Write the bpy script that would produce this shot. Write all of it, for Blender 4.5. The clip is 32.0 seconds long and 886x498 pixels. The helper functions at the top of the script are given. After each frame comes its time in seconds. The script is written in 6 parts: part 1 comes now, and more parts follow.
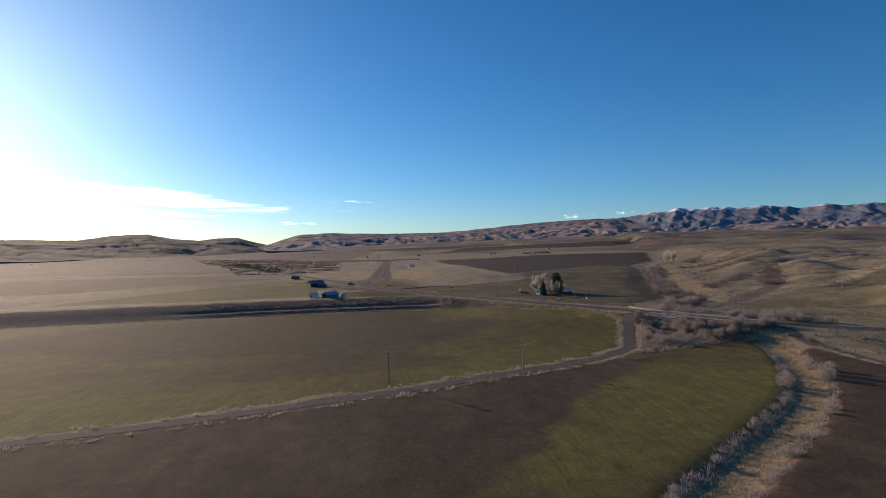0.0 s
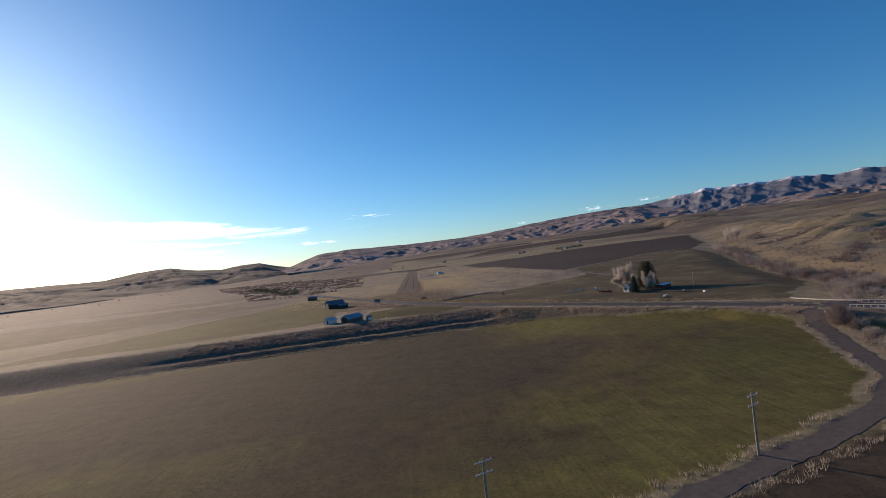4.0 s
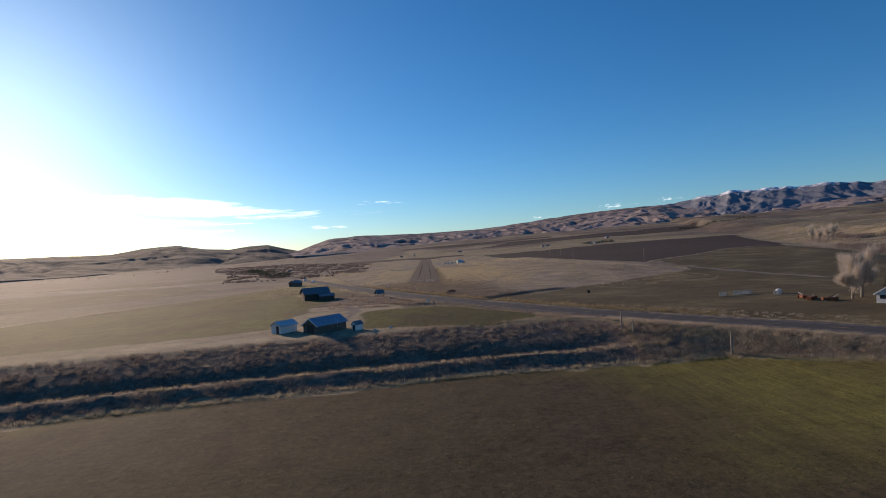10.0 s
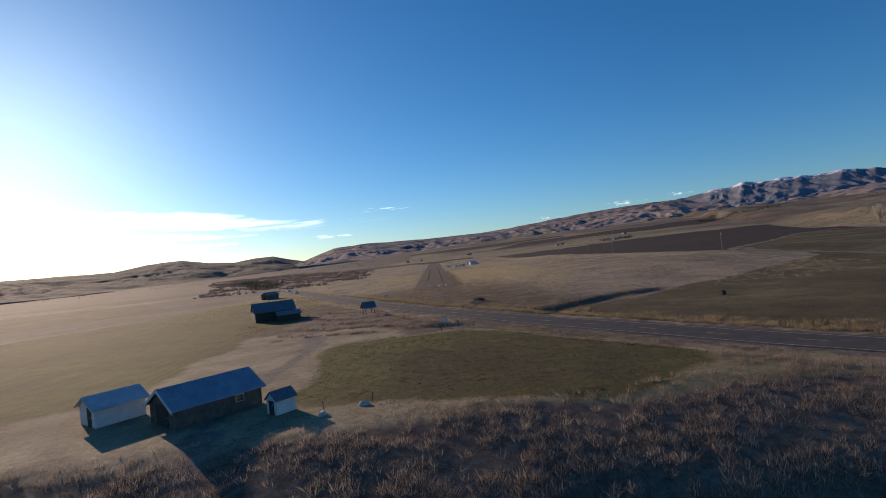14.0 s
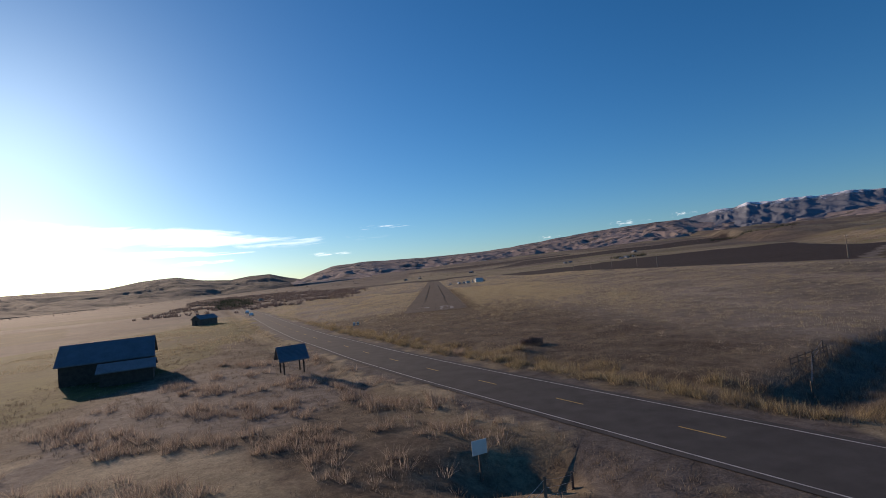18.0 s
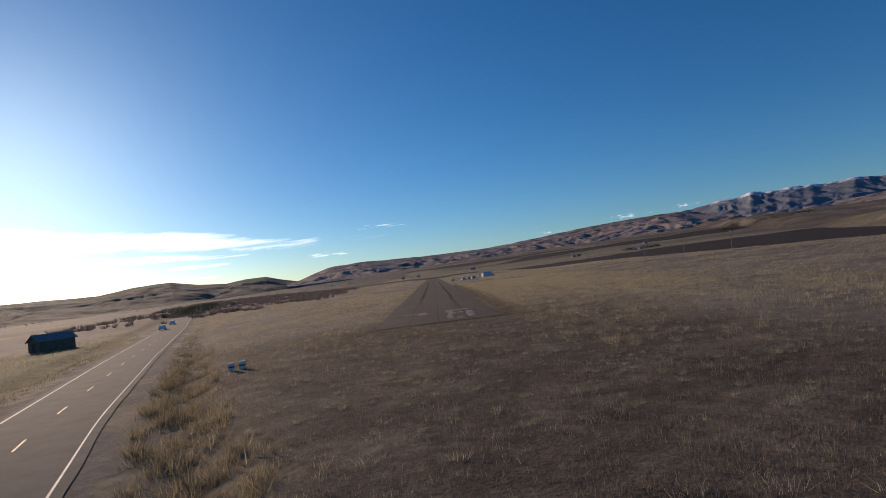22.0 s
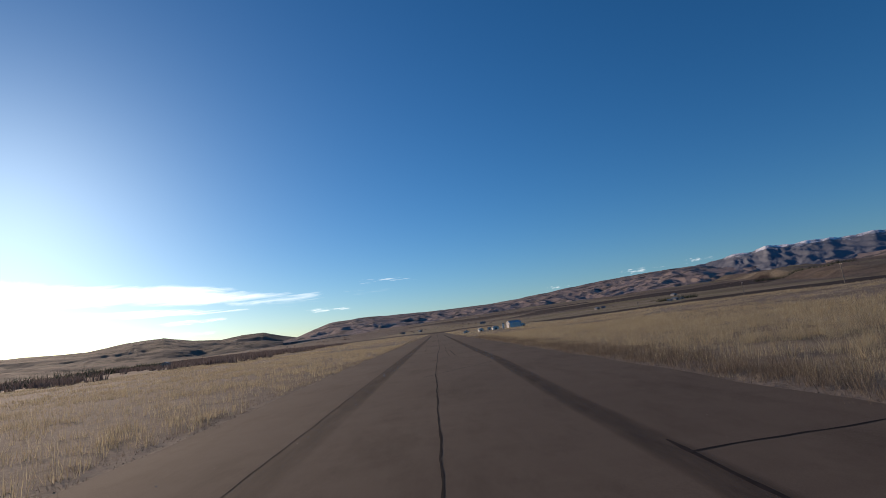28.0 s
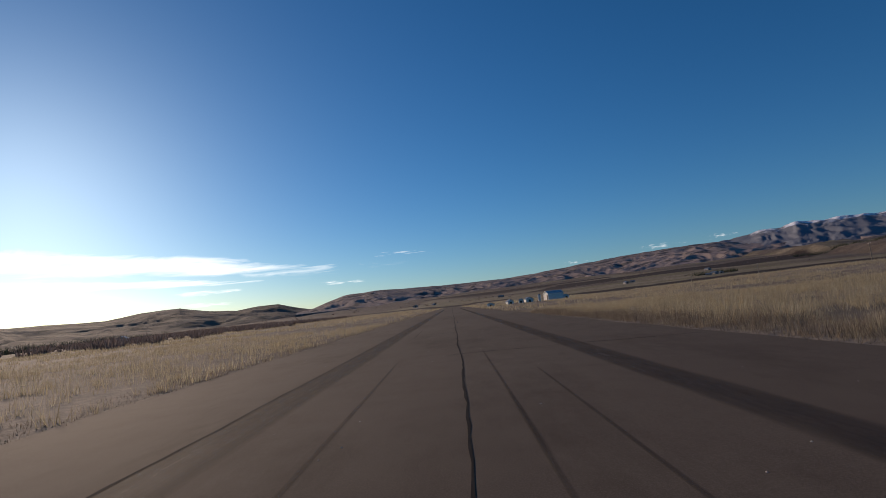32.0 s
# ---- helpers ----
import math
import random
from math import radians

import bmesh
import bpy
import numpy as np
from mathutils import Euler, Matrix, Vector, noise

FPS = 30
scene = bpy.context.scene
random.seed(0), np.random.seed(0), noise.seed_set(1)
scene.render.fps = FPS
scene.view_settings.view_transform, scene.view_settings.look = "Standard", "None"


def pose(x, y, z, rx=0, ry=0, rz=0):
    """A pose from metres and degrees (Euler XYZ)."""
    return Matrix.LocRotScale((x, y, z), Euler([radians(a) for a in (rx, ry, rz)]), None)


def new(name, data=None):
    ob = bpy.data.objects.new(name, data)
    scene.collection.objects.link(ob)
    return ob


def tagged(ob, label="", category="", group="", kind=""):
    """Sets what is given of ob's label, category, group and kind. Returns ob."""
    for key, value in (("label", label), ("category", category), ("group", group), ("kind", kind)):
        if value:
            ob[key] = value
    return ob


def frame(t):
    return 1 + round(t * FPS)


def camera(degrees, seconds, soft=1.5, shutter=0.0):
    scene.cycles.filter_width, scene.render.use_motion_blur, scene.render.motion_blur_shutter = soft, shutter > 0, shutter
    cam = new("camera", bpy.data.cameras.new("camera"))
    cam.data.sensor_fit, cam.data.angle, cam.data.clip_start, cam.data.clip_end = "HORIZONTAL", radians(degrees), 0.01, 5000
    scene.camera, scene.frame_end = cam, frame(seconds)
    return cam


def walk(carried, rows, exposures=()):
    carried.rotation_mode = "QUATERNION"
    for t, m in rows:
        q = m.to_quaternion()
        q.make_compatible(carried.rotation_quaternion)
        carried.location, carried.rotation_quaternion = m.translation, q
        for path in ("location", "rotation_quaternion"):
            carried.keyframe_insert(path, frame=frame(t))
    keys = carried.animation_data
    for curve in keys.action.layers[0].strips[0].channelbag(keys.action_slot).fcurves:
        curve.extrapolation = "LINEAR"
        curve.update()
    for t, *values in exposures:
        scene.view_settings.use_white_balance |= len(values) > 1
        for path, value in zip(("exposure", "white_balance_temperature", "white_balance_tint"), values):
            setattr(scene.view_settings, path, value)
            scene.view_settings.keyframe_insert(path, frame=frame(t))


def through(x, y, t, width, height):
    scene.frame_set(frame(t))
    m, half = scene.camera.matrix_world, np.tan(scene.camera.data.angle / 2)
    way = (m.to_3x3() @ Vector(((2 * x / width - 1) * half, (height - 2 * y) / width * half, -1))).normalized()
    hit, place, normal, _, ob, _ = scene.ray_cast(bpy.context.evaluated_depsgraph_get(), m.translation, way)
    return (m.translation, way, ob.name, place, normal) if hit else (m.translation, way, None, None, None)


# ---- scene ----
cam = camera(81.3, 32.0, 0.8)
PATH = [
    (0.0, pose(16.68, -503.49, 29.99, 89.90, 0.89, -5.39)),
    (0.5, pose(15.48, -493.91, 29.76, 89.65, 1.10, -5.07)),
    (1.0, pose(14.35, -484.30, 29.53, 89.71, 1.35, -4.67)),
    (1.5, pose(13.40, -474.64, 29.29, 89.80, 0.95, -4.17)),
    (2.0, pose(12.60, -464.92, 29.00, 89.95, 1.31, -3.78)),
    (2.5, pose(11.98, -455.12, 28.57, 90.30, 2.96, -3.55)),
    (3.0, pose(11.36, -445.20, 28.01, 90.49, 4.59, -3.28)),
    (3.5, pose(10.63, -435.16, 27.33, 90.57, 6.48, -3.06)),
    (5.5, pose(7.27, -393.85, 23.71, 91.46, 6.42, -2.97)),
    (6.0, pose(6.58, -383.51, 22.96, 91.36, 6.15, -2.76)),
    (6.5, pose(5.91, -373.15, 22.29, 91.16, 5.31, -2.58)),
    (7.0, pose(5.34, -362.83, 21.71, 91.16, 5.76, -2.53)),
    (7.5, pose(4.93, -352.61, 21.24, 91.27, 6.44, -2.43)),
    (8.0, pose(4.53, -342.48, 20.84, 91.42, 8.31, -2.40)),
    (8.5, pose(4.01, -332.43, 20.48, 91.07, 7.71, -2.21)),
    (9.0, pose(3.45, -322.51, 20.04, 89.91, 3.23, -2.16)),
    (9.5, pose(2.99, -312.81, 19.38, 89.67, 3.43, -1.99)),
    (10.0, pose(2.62, -303.21, 18.62, 90.02, 3.57, -1.83)),
    (10.5, pose(2.34, -293.58, 17.89, 91.03, 4.09, -1.86)),
    (11.0, pose(2.13, -283.89, 17.19, 91.71, 4.78, -2.15)),
    (11.5, pose(1.93, -274.11, 16.52, 91.37, 3.08, -2.68)),
    (12.0, pose(1.75, -264.37, 15.90, 91.14, 3.70, -2.83)),
    (12.5, pose(1.66, -254.80, 15.37, 91.16, 7.24, -2.59)),
    (13.0, pose(1.51, -245.35, 14.89, 91.05, 8.08, -2.04)),
    (13.5, pose(1.19, -236.00, 14.43, 90.88, 6.31, -1.38)),
    (14.0, pose(0.86, -226.82, 13.89, 90.68, 5.79, -1.05)),
    (14.5, pose(0.75, -217.90, 13.17, 91.21, 5.97, -1.27)),
    (15.0, pose(0.76, -209.03, 12.44, 91.70, 5.22, -1.56)),
    (15.5, pose(0.76, -199.97, 11.85, 91.97, 7.15, -2.06)),
    (17.5, pose(0.50, -161.13, 10.71, 92.22, 6.79, -1.69)),
    (18.0, pose(0.27, -151.02, 10.40, 92.83, 5.34, -1.10)),
    (18.5, pose(0.19, -140.88, 10.05, 93.16, 5.47, -0.61)),
    (19.0, pose(0.20, -130.86, 9.79, 93.21, 4.08, -0.29)),
    (19.5, pose(-0.07, -121.14, 9.41, 92.74, 3.24, 0.10)),
    (20.0, pose(-0.35, -111.63, 9.01, 92.65, 4.45, 0.40)),
    (20.5, pose(-0.46, -102.20, 8.75, 92.68, 4.55, 0.14)),
    (21.0, pose(-0.43, -92.78, 8.39, 92.81, 5.02, -0.38)),
    (21.5, pose(-0.34, -83.27, 7.72, 93.04, 5.43, -0.65)),
    (22.0, pose(-0.17, -73.55, 6.86, 92.71, 6.69, -1.19)),
    (22.5, pose(0.07, -63.51, 5.94, 92.82, 7.40, -1.59)),
    (23.0, pose(0.27, -52.98, 5.10, 93.29, 8.76, -2.00)),
    (23.5, pose(0.33, -41.79, 4.48, 94.73, 6.52, -2.42)),
    (24.0, pose(0.28, -30.30, 4.12, 95.44, 4.80, -2.33)),
    (24.5, pose(0.20, -18.91, 4.09, 96.49, 4.92, -1.80)),
    (25.0, pose(0.13, -7.80, 4.11, 96.48, 2.75, -1.78)),
    (25.5, pose(0.14, 2.84, 3.94, 96.40, 2.23, -1.79)),
    (26.0, pose(0.17, 13.09, 3.69, 96.67, 4.97, -1.27)),
    (26.5, pose(0.20, 23.04, 3.45, 96.93, 5.92, -0.94)),
    (28.5, pose(0.07, 60.39, 2.48, 99.51, 6.56, -0.63)),
    (29.0, pose(0.17, 69.43, 2.30, 99.69, 4.88, -0.78)),
    (29.5, pose(0.25, 78.38, 2.18, 100.07, 4.25, -0.68)),
    (30.0, pose(0.31, 87.28, 2.08, 100.50, 4.25, -0.47)),
    (30.5, pose(0.35, 96.16, 1.98, 100.43, 4.90, -0.07)),
    (31.0, pose(0.34, 105.06, 1.91, 99.74, 5.13, 0.38)),
    (31.5, pose(0.25, 114.01, 1.88, 97.83, 5.20, 0.79)),
    (32.0, pose(0.13, 122.98, 1.89, 96.35, 5.71, 0.99)),
]
walk(cam, PATH, [(0.0, 0.14), (9.0, 0.12), (13.0, 0.06), (19.0, -0.14), (24.0, -0.24), (25.0, -0.19), (29.0, -0.29), (32.0, -0.43)])

# ---- light ----
SUN_AZ, SUN_EL = -40.0, 14.5        # degrees from the runway's heading (+y), above the horizon
world = bpy.data.worlds.new("sky")
scene.world = world
world.use_nodes = True
wn = world.node_tree.nodes
sky = wn.new("ShaderNodeTexSky")
sky.sky_type = "NISHITA"
sky.sun_disc = False
sky.sun_elevation, sky.sun_rotation = radians(SUN_EL), radians(SUN_AZ)
sky.altitude, sky.air_density, sky.dust_density, sky.ozone_density = 800, 1.0, 0.68, 3.8
tint = wn.new("ShaderNodeMix")
tint.data_type, tint.blend_type = "RGBA", "MULTIPLY"
tint.inputs[0].default_value, tint.inputs[7].default_value = 1.0, (0.80, 0.95, 1.07, 1)
wn["Background"].inputs["Strength"].default_value = 0.104
world.node_tree.links.new(sky.outputs[0], tint.inputs[6])
deepen = wn.new("ShaderNodeHueSaturation")
deepen.inputs["Saturation"].default_value = 1.14
world.node_tree.links.new(tint.outputs[2], deepen.inputs["Color"])
world.node_tree.links.new(deepen.outputs["Color"], wn["Background"].inputs["Color"])

sun = new("sun", bpy.data.lights.new("sun", "SUN"))
sun.data.energy, sun.data.angle, sun.data.color = 5.15, radians(0.53), (1.0, 0.75, 0.565)
to_sun = Vector((math.sin(radians(SUN_AZ)) * math.cos(radians(SUN_EL)), math.cos(radians(SUN_AZ)) * math.cos(radians(SUN_EL)), math.sin(radians(SUN_EL))))
sun.rotation_mode = "QUATERNION"
sun.rotation_quaternion = to_sun.to_track_quat("Z", "Y")

# ---- materials ----
rng = np.random.default_rng(7)


class Nodes:
    """Short hand for one node material."""

    def __init__(self, name, rough=0.9, metal=0.0, spec=0.25):
        self.mat = bpy.data.materials.new(name)
        self.mat.use_nodes = True
        self.t = self.mat.node_tree
        self.b = self.t.nodes["Principled BSDF"]
        self.b.inputs["Roughness"].default_value = rough
        self.b.inputs["Metallic"].default_value = metal
        self.b.inputs["Specular IOR Level"].default_value = spec
        self.coord = self.t.nodes.new("ShaderNodeTexCoord").outputs["Object"]

    def link(self, a, b):
        self.t.links.new(a, b)

    def noise(self, scale, detail=4.0, rough=0.6, stretch=None, distort=0.0):
        n = self.t.nodes.new("ShaderNodeTexNoise")
        n.inputs["Scale"].default_value, n.inputs["Detail"].default_value = scale, detail
        n.inputs["Roughness"].default_value, n.inputs["Distortion"].default_value = rough, distort
        src = self.coord
        if stretch:
            m = self.t.nodes.new("ShaderNodeMapping")
            m.inputs["Scale"].default_value = stretch[:3]
            if len(stretch) > 3:
                m.inputs["Rotation"].default_value = (0, 0, radians(stretch[3]))
            self.link(src, m.inputs["Vector"])
            src = m.outputs[0]
        self.link(src, n.inputs["Vector"])
        return n.outputs["Fac"]

    def ramp(self, fac, stops):
        r = self.t.nodes.new("ShaderNodeValToRGB")
        e = r.color_ramp.elements
        while len(e) < len(stops):
            e.new(0.5)
        for k, (p, c) in zip(e, stops):
            k.position, k.color = p, (*c, 1) if len(c) == 3 else c
        self.link(fac, r.inputs["Fac"])
        return r.outputs["Color"]

    def span(self, fac, lo, hi, a=0.0, b=1.0):
        m = self.t.nodes.new("ShaderNodeMapRange")
        for k, v in zip(("From Min", "From Max", "To Min", "To Max"), (lo, hi, a, b)):
            m.inputs[k].default_value = v
        self.link(fac, m.inputs["Value"])
        return m.outputs["Result"]

    def mix(self, fac, a, b, kind="MIX"):
        m = self.t.nodes.new("ShaderNodeMix")
        m.data_type, m.blend_type = "RGBA", kind
        for k, v in ((0, fac), (6, a), (7, b)):
            if isinstance(v, (int, float)):
                m.inputs[k].default_value = v
            elif isinstance(v, tuple):
                m.inputs[k].default_value = (*v, 1)
            else:
                self.link(v, m.inputs[k])
        return m.outputs[2]

    def math(self, op, a, b=0.0):
        m = self.t.nodes.new("ShaderNodeMath")
        m.operation = op
        for k, v in ((0, a), (1, b)):
            if isinstance(v, (int, float)):
                m.inputs[k].default_value = v
            else:
                self.link(v, m.inputs[k])
        return m.outputs[0]

    def attr(self, name):
        a = self.t.nodes.new("ShaderNodeAttribute")
        a.attribute_name = name
        return a.outputs["Fac"]

    def each(self):
        return self.t.nodes.new("ShaderNodeObjectInfo").outputs["Random"]

    def island(self):
        return self.t.nodes.new("ShaderNodeNewGeometry").outputs["Random Per Island"]

    def color(self, c):
        if isinstance(c, tuple):
            self.b.inputs["Base Color"].default_value = (*c, 1)
        else:
            self.link(c, self.b.inputs["Base Color"])
        return self

    def bump(self, fac, dist, strength=1.0):
        n = self.t.nodes.new("ShaderNodeBump")
        n.inputs["Strength"].default_value, n.inputs["Distance"].default_value = strength, dist
        self.link(fac, n.inputs["Height"])
        self.link(n.outputs[0], self.b.inputs["Normal"])
        return self


def plain(name, c, rough=0.8, scale=3.0, amount=0.35, metal=0.0, fine=40.0, depth=0.004, spec=0.25):
    """A surface of one paint with stains at a large and a small scale."""
    m = Nodes(name, rough, metal, spec)
    big, small = m.noise(scale), m.noise(fine, 3)
    dark = tuple(v * (1 - amount) for v in c)
    light = tuple(min(1, v * (1 + amount * 0.6)) for v in c)
    m.color(m.mix(m.span(small, 0.3, 0.7, 0, 0.35), m.ramp(big, [(0.3, dark), (0.7, light)]), dark))
    m.bump(small, depth)
    return m.mat


# ---- plan ----
ROAD = [(-1500, 2900), (-420, 830), (-160, 265), (-76.5, 77), (-45, 2), (-27, -39), (-17, -59), (-9, -76), (0.5, -94), (10, -111), (20, -129), (31, -147), (42, -165),
        (57, -185), (80, -214), (101, -242), (124, -273), (147, -310), (178, -338), (260, -385), (420, -440), (1500, -700)]
DIRT = [(122.8, -277.2), (121, -280.6), (117.5, -287.3), (113.6, -296.7), (106.3, -312.7), (100.2, -326.2), (96.6, -332.6), (90, -339), (80, -346.4), (61, -356), (43, -363), (24, -372), (-30, -392), (-160, -430)]
EDGE = [(-900, -420), (-400, -300), (-200, -246), (-73, -220), (-40, -214), (15, -207), (39, -206), (56, -210), (70, -223), (82, -237),
        (97, -250), (108, -267), (113, -280), (118, -291), (135, -318), (190, -360), (420, -470), (1500, -800)]
RIVER = [(-30, -520), (20, -470), (48, -446), (62, -433.5), (73.4, -424.5), (84.5, -416), (97, -406), (111, -393.8), (121.5, -382), (131, -367), (143, -346), (147.5, -333), (142, -318),
         (133.5, -301), (137, -286), (150, -268), (172, -240), (186, -212), (210, -150), (243, -75), (300, 40), (330, 105), (520, 430), (700, 800), (760, 950)]
SMALL_FIELD = [(-18, -137), (-10, -134), (-3, -133.2), (5.2, -135), (12.1, -140), (20.1, -153), (26.6, -161), (30, -166), (30.5, -170), (28, -174.5), (21, -178), (12, -180.5), (0, -178), (-16, -172)]
CREEK_LANE = [(164, -322), (155, -331), (154.5, -338.5), (155.5, -351), (157, -368), (160, -395), (165, -440)]
TRACK = [(148, -120), (146, -93), (138, -40), (128, 60), (120, 240), (112, 480), (104, 760)]
DRAINS = [[(180, -262), (218, -225), (267, -184), (295, -146), (340, -85), (383, -27), (460, 40)], [(222, -190), (241, -154), (283, -116), (330, -70)], [(318, 60), (345, 62), (430, 110), (520, 130)],
          [(262, -60), (310, -30), (380, 20), (450, 80)]]
LANE = [(-20, -186), (-24, -165), (-21, -142), (-25, -122), (-30, -104), (-22, -84), (-20, -62)]


def away(x, y, line):
    """Distance from a line of points, and on which side (positive: to the left of its heading)."""
    best, side = np.full(np.shape(x), 1e9), np.zeros(np.shape(x))
    for (ax, ay), (bx, by) in zip(line, line[1:]):
        dx, dy = bx - ax, by - ay
        n = dx * dx + dy * dy
        u = np.clip(((x - ax) * dx + (y - ay) * dy) / n, 0, 1)
        d = np.hypot(x - ax - u * dx, y - ay - u * dy)
        s = np.sign(dx * (y - ay) - dy * (x - ax))
        near = d < best
        best, side = np.where(near, d, best), np.where(near, s, side)
    return best, side


def step(a, b, v):
    u = np.clip((np.asarray(v, float) - a) / (b - a), 0, 1)
    return u * u * (3 - 2 * u)


def within(x, y, corners, soft=2.0):
    """1 inside a polygon, fading over a few metres at its edge."""
    inside = np.zeros(np.shape(x), bool)
    loop = list(corners) + [corners[0]]
    for (ax, ay), (bx, by) in zip(loop, loop[1:]):
        cross = (ay > y) != (by > y)
        inside ^= cross & (x < (bx - ax) * (y - ay) / (by - ay + 1e-12) + ax)
    d, _ = away(x, y, loop)
    return step(-soft, soft, np.where(inside, d, -d))


def waves(x, y, size, seed=0):
    """Smooth uneven ground, about -1 to 1."""
    out, k = np.zeros(np.shape(x)), np.random.default_rng(seed)
    for o in range(4):
        for _ in range(4):
            a, p = k.uniform(0, 2 * np.pi, 2)
            w = 2 * np.pi / (size / 1.9 ** o) * k.uniform(0.7, 1.3)
            out = out + np.sin((x * np.cos(a) + y * np.sin(a)) * w + p) / 1.9 ** o / 3.2
    return out


ROAD_Z = -0.3


def height(x, y):
    """The lie of the land."""
    x, y = np.asarray(x, float), np.asarray(y, float)
    d, s = away(x, y, EDGE)
    up = d * s
    wide = 28 - 20 * step(30, 62, x) + 30 * step(140, 240, x)
    low = -5.5 + 2.5 * np.maximum(step(40, 80, x) * step(-335, -265, y), step(140, 165, x) * step(-400, -330, y))
    z = low + (0.1 - low) * (0.35 * step(0, 1, up / wide) + 0.65 * np.clip(up / wide, 0, 1))
    r = np.hypot(x, y)
    az = np.degrees(np.arctan2(x, y))
    far = np.interp(az, [-180, -60, -23, -12, 0, 24, 40, 60, 120, 180], [0, -20, 8, 32, 62, 92, 92, 80, 30, 0])
    z = z + far * step(500, 3200, r)
    z = z + waves(x, y, 160, 3) * 0.35 * step(60, 200, np.abs(x)) * step(10, 60, up) + waves(x, y, 700, 5) * 3.0 * step(700, 1600, r)
    # the pasture climbs gently east of the airfield
    z = z + 3.0 * step(36, 130, x) * step(-105, 10, y) * step(480, 240, y)
    # rangeland across the river
    rd, rs = away(x, y, RIVER)
    east = step(30, 130, -rd * rs) * step(-420, -260, y)
    z = z + east * (8 + 6 * waves(x, y, 260, 9) + 3.8 * waves(x, y, 95, 10) + 1.1 * waves(x, y, 42, 12) + 6 * step(60, 400, -rd * rs))
    for line in DRAINS:
        z = z - 2.2 * step(24, 2, away(x, y, line)[0]) * east
    # the river's bed
    z = z - 1.2 * step(6.5, 2.0, rd) * step(-150, -300, y) - 2.4 * step(30, 6, rd) * step(-290, -200, y)
    # bench and trench along the brush bank
    bench = step(-120, -60, x) * step(52, 28, x)
    z = z + bench * (0.7 * np.exp(-((up - 7) / 1.8) ** 2) - 0.85 * np.exp(-((up - 11) / 2.4) ** 2))
    # gully beside the road
    gd, _ = away(x, y, [(20, -118), (30, -114), (42, -104), (56, -98)])
    z = z - 1.5 * step(4.4, 1.0, gd)
    # airfield and road are graded flat
    z = z * (1 - step(34, 16, np.abs(x)) * step(-40, -5, y) * step(900, 800, y))
    qd, _ = away(x, y, ROAD)
    z = z + (ROAD_Z - z) * step(np.where(x > 130, 24, np.where(x > 105, 19, 13)), 6.0, qd) * step(3000, 900, r) * (1 - step(6.5, 3.5, rd) * step(10, 7.5, np.hypot(x - 134.6, y + 290)))
    z = z - 0.5 * step(2.2, 0.4, np.abs(qd - 9.5)) * step(-190, -150, y)
    # spoil heap and hollows by the road
    z = z - 2.3 * np.exp(-(((x - 4.0) * 0.7 + (y + 123) * 0.35) ** 2 / 9 + ((y + 123) * 0.9 - (x - 4.0) * 0.3) ** 2 / 5)) * step(5.0, 9.5, qd)
    z = z + 0.7 * np.exp(-((x - 9) ** 2 + (y + 88) ** 2) / 12)
    return z


def link_mesh(name, verts, faces, mat=None, parent=None, smooth=False):
    me = bpy.data.meshes.new(name)
    me.from_pydata(verts, [], faces)
    if mat:
        me.materials.append(mat)
    if smooth:
        me.shade_smooth()
    ob = new(name, me)
    if parent:
        ob.parent = parent
    return ob


def fast_mesh(name, verts, faces, mats, smooth=False):
    """Mesh from arrays: verts (n, 3), faces (m, 3 or 4)."""
    me = bpy.data.meshes.new(name)
    k = faces.shape[1]
    me.vertices.add(len(verts))
    me.vertices.foreach_set("co", np.ascontiguousarray(verts, np.float32).ravel())
    me.loops.add(faces.size)
    me.loops.foreach_set("vertex_index", np.ascontiguousarray(faces, np.int32).ravel())
    me.polygons.add(len(faces))
    me.polygons.foreach_set("loop_start", np.arange(0, faces.size, k, dtype=np.int32))
    me.update(calc_edges=True)
    for m in mats:
        me.materials.append(m)
    if smooth:
        me.shade_smooth()
    return me


def grid_faces(nu, nv):
    i = np.arange(nu - 1)[:, None] * nv + np.arange(nv - 1)[None, :]
    return np.stack([i, i + nv, i + nv + 1, i + 1], -1).reshape(-1, 4)


def steps_out(fine_lo, fine_hi, fine, lo, hi, grow=1.09):
    a = list(np.arange(fine_lo, fine_hi + fine / 2, fine))
    d = fine
    while a[-1] < hi:
        d *= grow
        a.append(a[-1] + d)
    d = fine
    while a[0] > lo:
        d *= grow
        a.insert(0, a[0] - d)
    return np.array(a)


# ---- ground ----
gx = steps_out(-120, 200, 2.0, -5200, 5200, 1.045)
gy = steps_out(-470, 140, 2.0, -1500, 5200, 1.045)
GX, GY = np.meshgrid(gx, gy, indexing="ij")
GZ = height(GX, GY)
me = fast_mesh("ground", np.stack([GX, GY, GZ], -1).reshape(-1, 3), grid_faces(len(gx), len(gy)), [], True)
jx, jy = GX + waves(GX, GY, 22, 21) * 1.6, GY + waves(GX, GY, 22, 22) * 1.6
ed, es = away(jx, jy, EDGE)
up = ed * es
rd, _ = away(jx, jy, ROAD)
dd, _ = away(jx, jy, DIRT)
vd, vs = away(jx, jy, RIVER)
td, _ = away(jx, jy, TRACK)
ld, _ = away(jx, jy, LANE)
wide = 28 - 20 * step(30, 62, jx) + 30 * step(140, 240, jx)
low = step(1.5 + 2.0 * step(50, 70, jx), -1.5 - 2.0 * step(50, 70, jx), up) * step(3.6, 5.5, dd)
